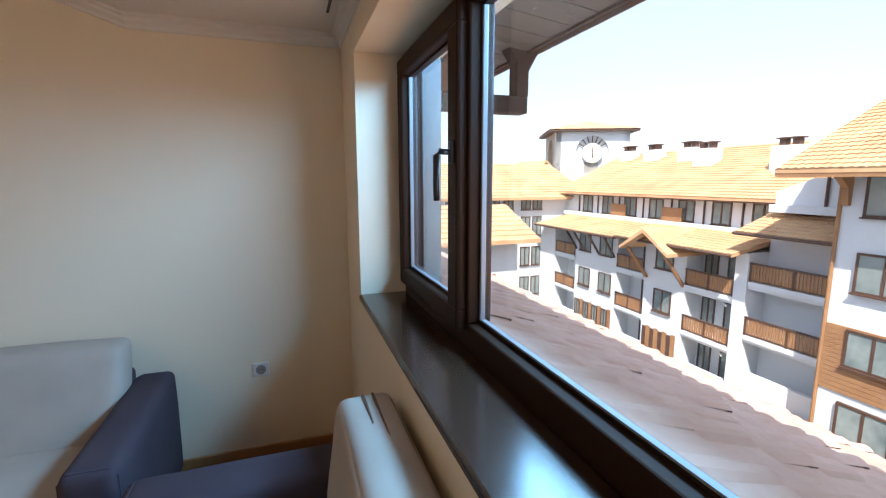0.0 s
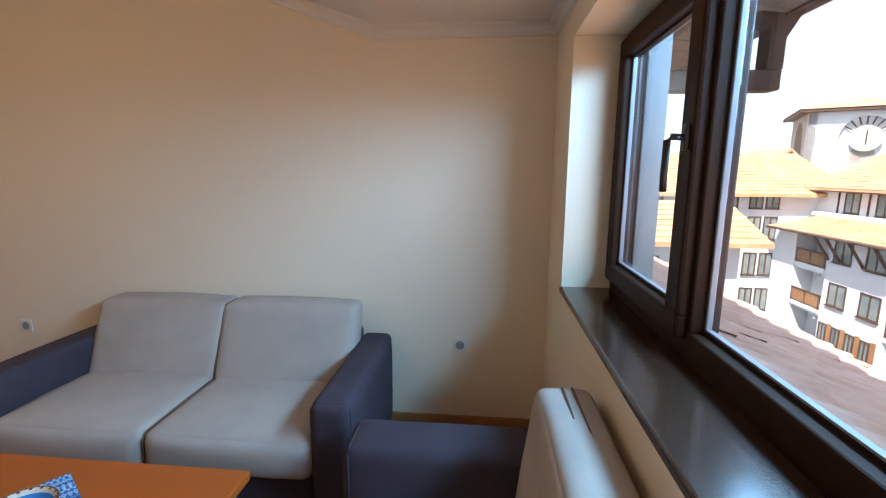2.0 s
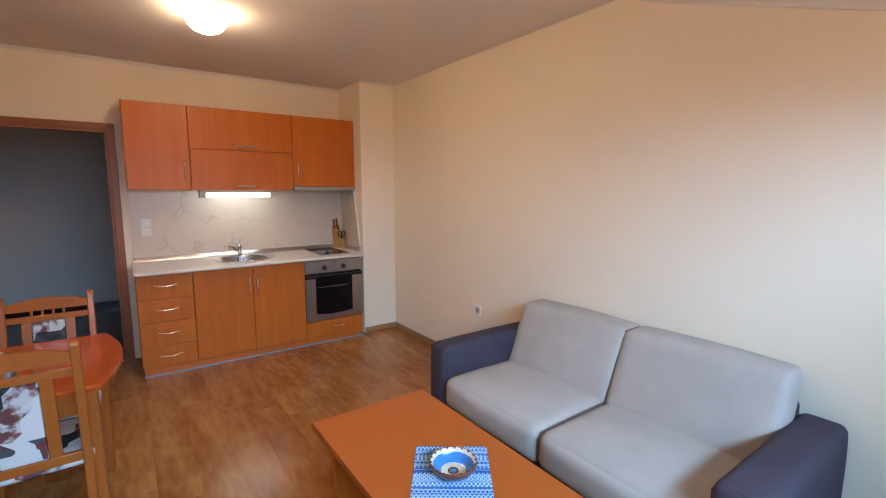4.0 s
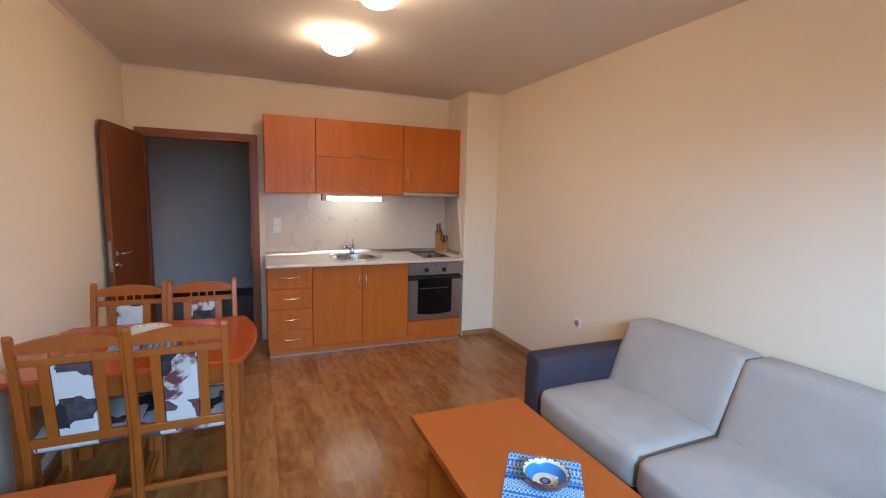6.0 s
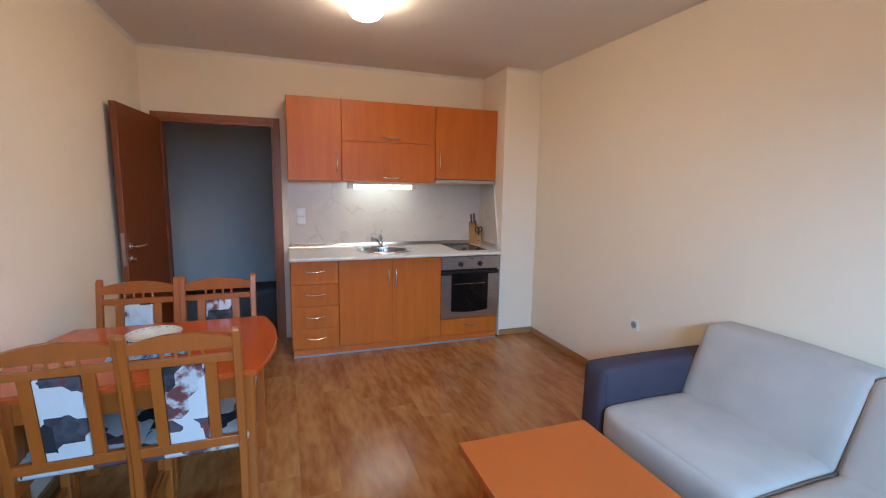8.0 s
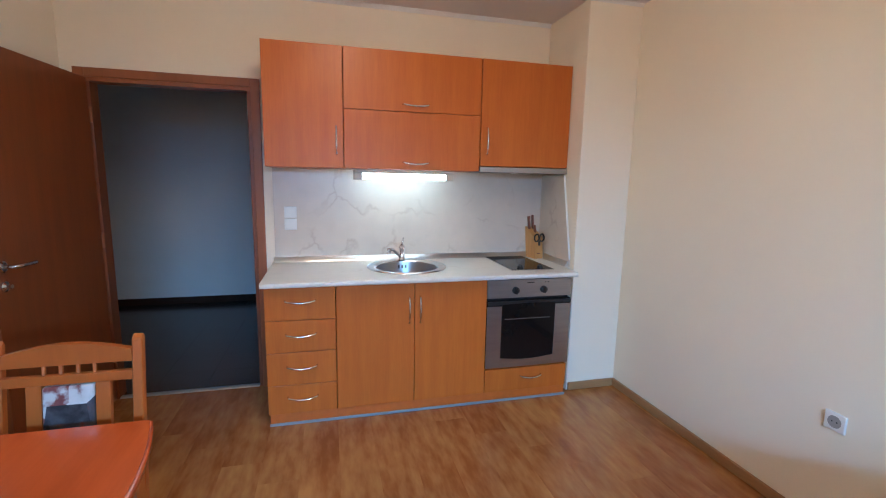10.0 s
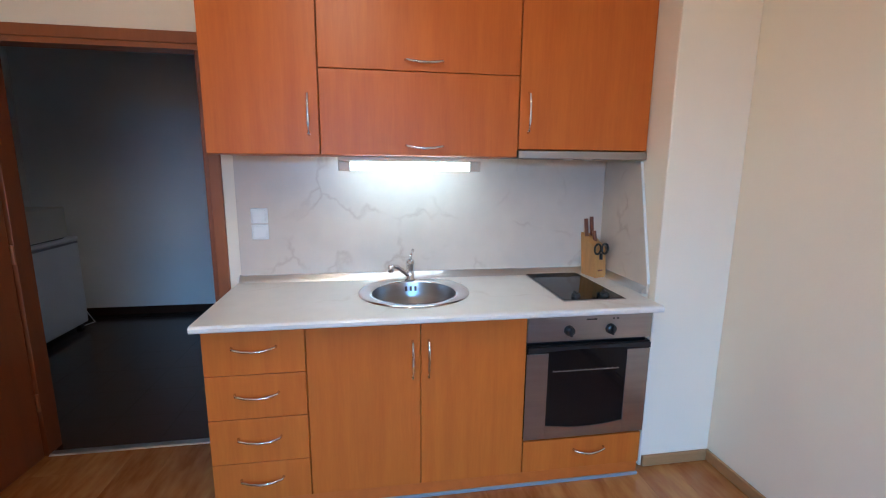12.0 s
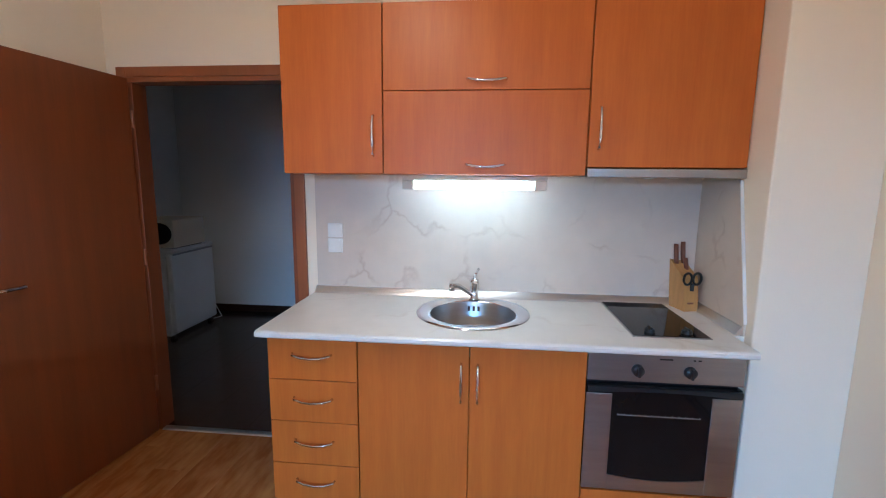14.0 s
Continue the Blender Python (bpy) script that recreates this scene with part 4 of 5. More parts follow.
def dining_chair(at, rz):
    """Origin on the floor under the seat's middle; the back lies towards +x."""
    ch = thing("dining_chair", at, "honey pine dining chair with patch-print upholstery", "chair", "chairs round the dining table", rz)
    hw, hb = 0.180, 0.19
    rake = 0.07

    def post(y):
        pts = [(hb - 0.012, 0.0), (hb + 0.022, 0.0), (hb + 0.018, 0.45), (hb + 0.018 + rake, 0.985), (hb + 0.010 + rake, 1.0), (hb - 0.008 + rake, 0.985), (hb - 0.016, 0.45)]
        b = prism(pts, "y", y - 0.015, y + 0.015)
        bmesh.ops.bevel(b, geom=b.edges[:], offset=0.004, segments=1, affect="EDGES")
        return b

    def bx(z):
        return hb + rake * max(0, z - 0.45) / 0.54
    for y in (-hw, hw):
        part("back_post", post(y), M_PINE, ch)
        part("front_leg", box(-0.215, y - 0.018, 0, -0.179, y + 0.018, 0.43, 0.005), M_PINE, ch)
        part("side_stretcher", box(-0.18, y - 0.009, 0.15, hb, y + 0.009, 0.18, 0.003), M_PINE, ch)
        part("seat_rail", box(-0.18, y - 0.011, 0.375, hb - 0.01, y + 0.011, 0.43, 0.003), M_PINE, ch)
    part("front_rail", box(-0.207, -hw + 0.018, 0.375, -0.187, hw - 0.018, 0.43, 0.003), M_PINE, ch)
    part("cross_stretcher", box(hb - 0.004, -hw + 0.015, 0.20, hb + 0.014, hw - 0.015, 0.225, 0.003), M_PINE, ch)
    part("lower_back_rail", box(bx(0.5) - 0.011, -hw + 0.014, 0.475, bx(0.5) + 0.011, hw - 0.014, 0.515, 0.003), M_PINE, ch)
    top = [(-hw + 0.014, 0.915)] + [(-hw + 0.014 + (2 * hw - 0.028) * i / 12, 0.955 + 0.028 * math.sin(math.pi * i / 12)) for i in range(13)] + [(hw - 0.014, 0.915)]
    part("top_rail", prism(top, "x", bx(0.95) - 0.011, bx(0.95) + 0.011), M_PINE, ch)
    part("middle_back_rail", box(bx(0.87) - 0.010, -hw + 0.014, 0.855, bx(0.87) + 0.010, hw - 0.014, 0.887, 0.003), M_PINE, ch)
    for i in range(4):
        y = -0.065 + 0.0433 * i
        part("spindle", tube([(bx(0.89), y, 0.886), (bx(0.90), y, 0.90), (bx(0.915), y, 0.917)], 0.006, 8), M_PINE, ch)
    for y in (-0.088, 0.088):
        z0, z1 = 0.514, 0.856
        s = prism([(bx(z0) - 0.009, z0), (bx(z0) + 0.009, z0), (bx(z1) + 0.009, z1), (bx(z1) - 0.009, z1)], "y", y - 0.019, y + 0.019)
        part("back_slat", s, M_PINE, ch)
    z0, z1 = 0.518, 0.852
    p = box(-0.014, -0.066, z0, 0.014, 0.066, z1, 0.006)
    for v in p.verts:
        v.co.x += bx(v.co.z)
    part("back_pad", p, M_PATCH, ch, "patch-print upholstered back pad")
    part("seat", cushion(-0.225, -hw - 0.012, 0.43, hb - 0.018, hw + 0.012, 0.485, 0.022, 0.008, 8), M_PATCH, ch, "patch-print upholstered seat")
    return ch


chair = dining_chair((-2.31, -0.340, 0.003), 0)
for o in chair.children:
    for v in o.data.vertices:
        if v.co.z > 0.45:
            v.co.z = 0.45 + (v.co.z - 0.45) * 0.95
copy_thing(chair, pose(-2.32, -0.722, 0.003, 0, 0, 1))
copy_thing(chair, pose(-2.805, -0.345, 0.003, 0, 0, 180))
copy_thing(chair, pose(-2.81, -0.742, 0.003, 0, 0, 178))
runner = bmesh.new()
bmesh.ops.create_grid(runner, x_segments=12, y_segments=12, size=0.5)
for v in runner.verts:
    v.co = Vector((v.co.x * 0.30, v.co.y * 0.30, 0.0015 + 0.001 * noise.noise(v.co * 5)))
bmesh.ops.solidify(runner, geom=runner.faces[:], thickness=0.0015)
solid("placemat", runner, M_MAT, "blue and white woven mat on the dining table", "placemat", (-2.56, -0.56, DTZ + 0.002), 5)
bowl = thing("bowl", (-2.60, -0.56, DTZ + 0.005), "patterned blue and white bowl on the dining table", "bowl")
part("body", lathe([(0.0, 0.0), (0.05, 0.0), (0.09, 0.02), (0.115, 0.05), (0.112, 0.05), (0.085, 0.024), (0.0, 0.008)], 40), M_GLAZEW, bowl, "", True)
for i in range(20):
    for k, (r, z) in enumerate(((0.1075, 0.041), (0.100, 0.031))):
        a = 2 * math.pi * (i + k * 0.5) / 20
        d = box(-0.003, -0.007, -0.004, 0.003, 0.007, 0.004, 0.001)
        bmesh.ops.transform(d, matrix=pose(r * math.cos(a), r * math.sin(a), z, 0, 0, math.degrees(a)), verts=d.verts)
        part("painted_mark", d, M_BLACK if k else M_GLAZE, bowl)

# ---------------------------------------------------------------- television stand
tv = thing("tv_stand", (-1.17, -0.78, 0.003), "orange-brown wooden television stand against the wall", "tv stand")
part("top", box(-0.52, -0.285, 0.515, 0.52, 0.29, 0.547, 0.003), M_TABLE, tv)
for x in (-0.47, 0.47):
    part("side", box(x - 0.012, -0.27, 0, x + 0.012, 0.25, 0.5148), M_KIT, tv)
part("shelf", box(-0.457, -0.27, 0.2, 0.457, 0.25, 0.222), M_TABLE, tv)
part("back", box(-0.457, -0.282, 0.02, 0.457, -0.271, 0.514), M_KIT, tv)
tele = thing("television", (-1.29, -0.80, 0.55), "black television on the wooden stand", "television")
part("screen_case", box(-0.36, -0.06, 0.05, 0.36, 0.0, 0.50, 0.012), M_BLACK, tele)
part("screen", box(-0.33, 0.0, 0.08, 0.33, 0.003, 0.47), M_BLKGL, tele)
part("foot", box(-0.14, -0.13, 0.0, 0.14, 0.08, 0.05, 0.012), M_BLACK, tele)

# ---------------------------------------------------------------- hall things
fr = thing("fridge", (-6.13, -1.86, 0.003), "small white fridge standing in the hall", "fridge")
part("body", box(-0.62, -0.55, 0.03, 0.0, -0.06, 0.815, 0.006), M_ENAMEL, fr)
part("top_board", box(-0.625, -0.56, 0.815, 0.005, 0.0, 0.845, 0.006), M_ENAMEL, fr)
fd = part("fridge_door", box(-0.618, -0.052, 0.06, -0.002, 0.0, 0.808, 0.010), M_ENAMEL, fr)
part("grip", box(-0.60, -0.004, 0.790, -0.02, 0.008, 0.806, 0.003), M_SEAL, fd)
for x in (-0.59, -0.03):
    for y in (-0.52, -0.06):
        part("foot", box(x - 0.02, y - 0.02, 0, x + 0.02, y + 0.02, 0.03), M_BLACK, fr)
part("power_cable", tube([(-0.62, -0.45, 0.4), (-0.70, -0.3, 0.3), (-0.76, -0.10, 0.12), (-0.70, 0.0, 0.02), (-0.63, -0.05, 0.012)], 0.005, 6), M_WHITE, fr, "white power cable", True)
mw = thing("microwave", (-6.20, -1.87, 0.848), "beige microwave with an oval window on the fridge", "microwave")
part("body", box(-0.45, -0.40, 0.01, 0.0, 0.0, 0.27, 0.01), M_BEIGEPL, mw)
ov = lathe([(0, 0), (0.1, 0), (0.1, 0.006), (0, 0.008)], 32)
bmesh.ops.transform(ov, matrix=Matrix.Diagonal((1.0, 1.25, 1.0, 1.0)), verts=ov.verts)
bmesh.ops.transform(ov, matrix=pose(0.0, -0.145, 0.14, 0, 90, 0), verts=ov.verts)
part("window", ov, M_BLKGL, mw, "dark oval window")
part("foot", box(-0.42, -0.38, 0, -0.03, -0.02, 0.012), M_BLACK, mw)

# ---------------------------------------------------------------- outside: eaves over the window
GZ = -12.6
setting("ground", box(-600, -600, GZ - 0.5, 900, 900, GZ), M_GROUND, "paved courtyard ground", "ground")
# own building below and around the room
w = bmesh.new()
add_box(w, -4.7, -14, GZ, 0.885, -1.3, 2.9)
add_box(w, -9.0, 2.62, GZ, 0.885, 18, 2.9)
add_box(w, -9.0, -1.3, GZ, 0.885, 2.62, -0.17)
add_box(w, -9.0, -14, 2.9, 0.885, 18, 3.1)
setting("wall_own_building", w, M_RENDER, "white rendered wall of the own building", "wall")
ev = thing("eaves", (1.4, 2.0, 2.5), "brown boarded eaves overhanging the window", "eaves")


def soffit_z(x):
    return 2.52 - 0.12 * (x - 0.95)


board_mesh = mesh_of("board", prism([(0.955 - 1.4, soffit_z(0.955) - 2.5), (0.43, soffit_z(1.83) - 2.5), (0.43, soffit_z(1.83) - 2.478), (0.955 - 1.4, soffit_z(0.955) - 2.478)], "y", -0.057, 0.057), M_SOFFIT)
for i in range(90):
    bo = new("board", board_mesh)
    bo.parent = ev
    bo.location = (0, -2.5 + i * 0.12, 0.002 * (i % 2))
part("fascia", box(0.43, -12, -0.10, 0.46, 8, 0.07, 0.004), M_BEAM, ev)
part("gutter", tube([(0.52, -12, -0.04), (0.52, 8, -0.04)], 0.055, 12), M_BEAM, ev)
part("roof_edge", prism([(-0.45, 0.03), (0.50, 0.08), (0.50, 0.11), (-0.45, 0.45)], "y", -12, 8), M_ROOF2, ev)
br = thing("eaves_bracket", (0.95, 2.92, 2.04), "dark timber bracket carrying the eaves", "bracket")
part("arm", box(-0.06, -0.06, -0.05, 0.90, 0.06, 0.07, 0.01), M_BEAM, br)
part("post", prism([(0.81, 0.07), (0.90, 0.07), (0.90, 0.24), (1.0, 0.42), (0.72, 0.42), (0.81, 0.30)], "y", -0.06, 0.06), M_BEAM, br)

# ---------------------------------------------------------------- tiled roof below the window
RX0, RZ0, RX1, RZ1 = 0.96, 0.86, 4.05, -0.48
lower = thing("lower_roof", (RX0, 0, RZ0), "weathered terracotta tiled roof sloping below the window", "roof")
part("deck", prism([(0, -0.05), (RX1 - RX0, RZ1 - RZ0 - 0.05), (RX1 - RX0, RZ1 - RZ0 - 0.16), (0, -0.4)], "y", -12, 40), M_BEAM, lower)
slope_len = math.hypot(RX1 - RX0, RZ1 - RZ0)
pitch = math.atan2(RZ0 - RZ1, RX1 - RX0)
TW, TL = 0.30, 0.36


def tile_bm():
    """One interlocking tile: a low roll on one side and a flat pan, lying along +x downhill."""
    bm = bmesh.new()
    prof = [(0.0, 0.004), (0.03, 0.026), (0.065, 0.032), (0.10, 0.022), (0.13, 0.006), (0.20, 0.002), (0.26, 0.003), (0.298, 0.010)]
    lo = [bm.verts.new((0.0, y, z)) for y, z in prof]
    hi = [bm.verts.new((TL + 0.05, y, z + 0.034)) for y, z in prof]
    un = [bm.verts.new((TL + 0.05, y, z - 0.004)) for y, z in prof]
    for i in range(len(prof) - 1):
        bm.faces.new((lo[i], hi[i], hi[i + 1], lo[i + 1]))
        bm.faces.new((hi[i], un[i], un[i + 1], hi[i + 1]))
    bmesh.ops.recalc_face_normals(bm, faces=bm.faces)
    for f in bm.faces:
        if f.normal.z < 0:
            f.normal_flip()
    return bm


roof_tile = mesh_of("roof_tile", tile_bm(), M_ROOF)
rest_v, rest_f = [], []
base_v = [v.co.copy() for v in roof_tile.vertices]
base_f = [tuple(p.vertices) for p in roof_tile.polygons]
rnd = random.Random(5)
rows_down = int(slope_len / TL) + 1
near = 0
for i in range(rows_down):
    for j in range(-30, 130):
        y = j * TW
        s = i * TL
        m = pose(RX0 + s * math.cos(pitch), y, RZ0 - s * math.sin(pitch) + 0.0, 0, math.degrees(pitch) + rnd.uniform(-1.6, 1.2), rnd.uniform(-2.2, 2.2))
        if 0.2 < y < 10.5 and near < 300 and i >= 0:
            o = new("roof_tile", roof_tile)
            o.parent = lower
            o.matrix_basis = pose(-RX0, 0, -RZ0) @ m
            near += 1
        else:
            k = len(rest_v)
            rest_v += [tuple(pose(-RX0, 0, -RZ0) @ m @ v) for v in base_v]
            rest_f += [tuple(k + q for q in f) for f in base_f]
me = bpy.data.meshes.new("roof_tiles")
me.from_pydata(rest_v, [], rest_f)
me.materials.append(M_ROOF)
ob = new("roof_tiles", me)
ob.parent = lower
tagged(ob, "rows of terracotta roof tiles", "", "", "stuff")


# ---------------------------------------------------------------- the building across the courtyard
def far_window(parent, x, y0, y1, z0, z1, axis="x", timber=True):
    """A window in a wall that looks towards -x (or -y): frame, pane, mullion, sill."""
    def b(d0, a0, c0, d1, a1, c1):
        return box(d0, a0, c0, d1, a1, c1) if axis == "x" else box(a0, d0, c0, a1, d1, c1)
    fr = bmesh.new()
    for q in ((x - 0.06, y0, z0, x + 0.05, y1, z0 + 0.09), (x - 0.06, y0, z1 - 0.09, x + 0.05, y1, z1), (x - 0.06, y0, z0 + 0.09, x + 0.05, y0 + 0.09, z1 - 0.09), (x - 0.06, y1 - 0.09, z0 + 0.09, x + 0.05, y1, z1 - 0.09),
              (x - 0.05, (y0 + y1) / 2 - 0.05, z0 + 0.09, x + 0.05, (y0 + y1) / 2 + 0.05, z1 - 0.09)):
        t = b(*q)
        tm = bpy.data.meshes.new("t")
        t.to_mesh(tm), t.free()
        fr.from_mesh(tm)
        bpy.data.meshes.remove(tm)
    wnd = part("window", fr, M_BEAM, parent)
    part("pane", b(x - 0.02, y0 + 0.09, z0 + 0.09, x - 0.005, y1 - 0.09, z1 - 0.09), M_PANE, wnd)
    part("sill", b(x - 0.14, y0 - 0.05, z0 - 0.06, x, y1 + 0.05, z0), M_BEAM, wnd)


def balcony(parent, x, y0, y1, z):
    """A recessed balcony front: slab, rail and upright boards."""
    bal = part("balcony", box(x - 0.1, y0, z - 0.25, x + 0.05, y1, z), M_RENDER, parent)
    bd = bmesh.new()
    k = int((y1 - y0) / 0.16)
    for i in range(k):
        a = y0 + 0.05 + i * (y1 - y0 - 0.1) / k
        add_box(bd, x - 0.06, a, z + 0.12, x - 0.03, a + 0.125, z + 0.90)
    part("boards", bd, M_BALC, bal)
    part("rail", box(x - 0.09, y0, z + 0.90, x + 0.0, y1, z + 1.0), M_BEAM, bal)
    part("rail", box(x - 0.07, y0, z + 0.05, x - 0.02, y1, z + 0.12), M_BEAM, bal)
    for a in (y0 + 0.03, (y0 + y1) / 2 - 0.05, y1 - 0.13):
        part("post", box(x - 0.085, a, z, x - 0.015, a + 0.1, z + 0.9), M_BEAM, bal)


def tiled_slope(parent, x0, z0, x1, z1, y0, y1):
    """A pitched roof slope with tile courses and rolls as real ridges; x0 is the lower edge."""
    n = Vector((-(z1 - z0), 0, x1 - x0)).normalized()
    part("roof", prism([(x0, z0), (x1, z1), (x1, z1 - 0.25), (x0, z0 - 0.14)], "y", y0, y1), M_ROOF2, parent, "orange tiled roof slope")
    v, f = [], []
    ln = math.hypot(x1 - x0, z1 - z0)
    rows_, d = int(ln / 0.38), Vector((x1 - x0, 0, z1 - z0)).normalized()
    cols = int((y1 - y0) / 0.31)
    for i in range(rows_):
        for j in range(cols):
            a = Vector((x0, y0 + j * (y1 - y0) / cols, z0)) + d * (i * ln / rows_)
            wy, wl = (y1 - y0) / cols * 0.96, ln / rows_ * 1.05
            k = len(v)
            for s, hgt in ((0, 0.075), (wl, 0.02)):
                for q, e in ((0, 0.0), (0.3, 0.035), (0.6, 0.03), (1, 0.0)):
                    v.append(tuple(a + d * s + Vector((0, wy * q, 0)) + n * (hgt * 0.7 + e)))
            for q in range(3):
                f.append((k + q, k + 4 + q, k + 5 + q, k + 1 + q))
            for q in range(4):
                v.append(tuple(Vector(v[k + q]) - n * 0.1))
            for q in range(3):
                f.append((k + q, k + q + 1, k + 9 + q, k + 8 + q))
    me = bpy.data.meshes.new("roof_tiles")
    me.from_pydata(v, [], f)
    me.materials.append(M_ROOF2)
    o = new("roof_tiles", me)
    o.parent = parent
    tagged(o, "courses of orange roof tiles", "", "", "stuff")


def at_world(name, label, category):
    ob = new(name)
    return tagged(ob, label, category)


AX = 22.7
LEV = (-10.5, -7.6, -4.75)
LEV_END = (-9.5, -6.6, -3.72)         # the end bay stands half a storey higher
apt = at_world("apartment_building", "white apartment building with wooden balconies and tiled roofs", "building")
# window bays stand forward, balcony bays are recessed
for y0, y1, wins in ((20.1, 23.4, 1), (26.1, 31.1, 2)):
    part("wall", box(AX, y0, LEV[0], AX + 3.2, y1, -2.25), M_RENDER, apt)
    for z in LEV[1:]:
        for k in range(wins):
            c = y0 + (y1 - y0) * (k + 0.5) / wins
            far_window(apt, AX, c - 0.72, c + 0.72, z + 0.6, z + 2.1)
    for k in range(4):
        c = y0 + 0.4 + k * (y1 - y0 - 0.5) / 4
        part("timber_front", box(AX - 0.03, c, GZ, AX, c + 0.35, LEV[0] + 2.3), M_BALC, apt)
        far_window(apt, AX - 0.002, c + 0.38, c + 0.38 + (y1 - y0 - 0.6) / 4 - 0.42, LEV[0] + 0.3, LEV[0] + 2.2)
for y0, y1, levels, head in ((11.8, 16.2, LEV_END, -1.15), (16.9, 20.1, LEV, -2.25), (23.4, 26.1, LEV, -2.25), (31.1, 34.0, LEV, -2.25)):
    part("recess_wall", box(AX + 1.3, y0, GZ, AX + 3.2, y1, head), M_RENDER, apt)
    for n, z in enumerate(levels):
        if n:
            part("floor_slab", box(AX, y0, z - 0.42, AX + 1.3, y1, z - 0.02), M_RENDER, apt)
            balcony(apt, AX, y0 + 0.02, y1 - 0.02, z)
        else:
            part("parapet", box(AX, y0, GZ, AX + 0.2, y1, z + 0.9), M_RENDER, apt)
        far_window(apt, AX + 1.3, y0 + 0.15, y0 + 1.5, z + 0.1, z + 2.1)
        if y1 - y0 > 3 and levels is LEV:
            far_window(apt, AX + 1.3, y1 - 1.1, y1 - 0.2, z + 0.1, z + 2.1)
        if y1 - y0 > 2.8:
            part("downpipe", tube([(AX + 0.1, y0 + 0.5, z + 2.2), (AX + 0.5, y0 + 1.1, z + 2.3)], 0.055, 8), M_RENDER, apt)
for y0, y1, head in ((11.68, 11.8, -1.15), (16.2, 16.9, -2.25), (34.0, 36.5, -2.25)):
    part("wall", box(AX - 0.15, y0, GZ, AX + 3.2, y1, head), M_RENDER, apt)
# lower roofs over the bays, attic storey set back, upper roof
tiled_slope(apt, AX - 1.3, -2.28, AX + 3.0, -1.40, 16.3, 25.0)
tiled_slope(apt, AX - 1.3, -2.40, AX + 3.0, -1.45, 25.0, 35.6)
tiled_slope(apt, AX - 1.1, -1.10, AX + 2.2, 0.05, 11.7, 16.45)
for y0, y1, z in ((16.3, 25.0, -2.34), (25.0, 35.6, -2.46), (11.7, 16.45, -1.16)):
    x = AX - 1.3 if z < -2 else AX - 1.1
    part("gutter", tube([(x - 0.06, y0, z), (x - 0.06, y1, z)], 0.08, 8), M_BEAM, apt)
part("wall", box(AX + 2.6, 11.7, -2.2, AX + 8, 36.5, 0.72), M_RENDER, apt)
part("ledge", box(AX + 2.2, 16.4, -1.62, AX + 2.6, 36.4, -1.30), M_RENDER, apt)
for k in range(7):
    c = 17.6 + k * 2.6
    far_window(apt, AX + 2.6, c - 0.66, c + 0.66, -1.25, 0.2)
    part("downpipe", tube([(AX + 2.54, c + 1.2, -1.3), (AX + 2.54, c + 1.2, 0.5)], 0.06, 8), M_BEAM, apt)
for k, y in enumerate((22.9, 28.2)):
    part("balcony_front", box(AX + 2.3, y, -1.3, AX + 2.36, y + 1.7, -0.35), M_BALC, apt)
tiled_slope(apt, AX + 1.7, 0.45, AX + 9.5, 4.0, 15.4, 37.2)
part("eaves_board", box(AX + 1.72, 15.4, 0.22, AX + 1.80, 37.2, 0.42), M_BEAM, apt)
part("dormer_wall", prism([(11.7, 0.2), (15.9, 0.2), (15.9, 0.95), (14.2, 1.6), (11.7, 1.6)], "x", AX + 0.9, AX + 4.0), M_RENDER, apt)
part("dormer_ledge", box(AX + 0.6, 11.7, -0.1, AX + 0.9, 16.0, 0.28), M_RENDER, apt)
part("dormer_pipe", tube([(AX + 0.84, 13.6, 0.28), (AX + 0.84, 13.6, 1.75)], 0.07, 8), M_BEAM, apt)
for y, x, h in ((18.6, AX + 5.6, 1.3), (25.0, AX + 6.6, 1.1), (27.4, AX + 7.6, 0.9), (31.5, AX + 8.0, 0.8), (35.0, AX + 8.4, 0.7)):
    z = 0.45 + (x - AX - 1.7) * 0.455
    ch = part("chimney", box(x - 0.5, y - 0.8, z - 0.4, x + 0.5, y + 0.8, z + h, 0.02), M_RENDER, apt, "white rendered chimney")
    for dy in (-0.6, 0.15):
        pot = box(x - 0.2, y + dy, z + h, x + 0.2, y + dy + 0.4, z + h + 0.4, 0.02)
        add_box(pot, x - 0.32, y + dy - 0.12, z + h + 0.4, x + 0.32, y + dy + 0.52, z + h + 0.48)
        part("chimney_pot", pot, M_BEAM, ch)
# gabled canopy with timber struts over the window bay
part("canopy_roof", prism([(19.7, -2.75), (21.7, -1.45), (23.7, -2.75), (23.7, -2.95), (21.7, -1.7), (19.7, -2.95)], "x", AX - 2.0, AX + 2.0), M_ROOF2, apt, "tiled gabled canopy")
for y in (20.2, 23.2):
    part("strut", tube([(AX - 0.02, y, -4.9), (AX - 1.7, y, -2.85)], 0.12, 8), M_BALC, apt)
for y in (26.4, 28.2, 30.0, 31.0):
    part("strut", tube([(AX - 0.02, y, -4.1), (AX - 1.1, y, -2.5)], 0.09, 8), M_BEAM, apt)
# sunlit lean-to roof along the foot of the facade
tiled_slope(apt, AX - 2.4, -10.77, AX - 0.16, -9.67, 5.0, 19.5)

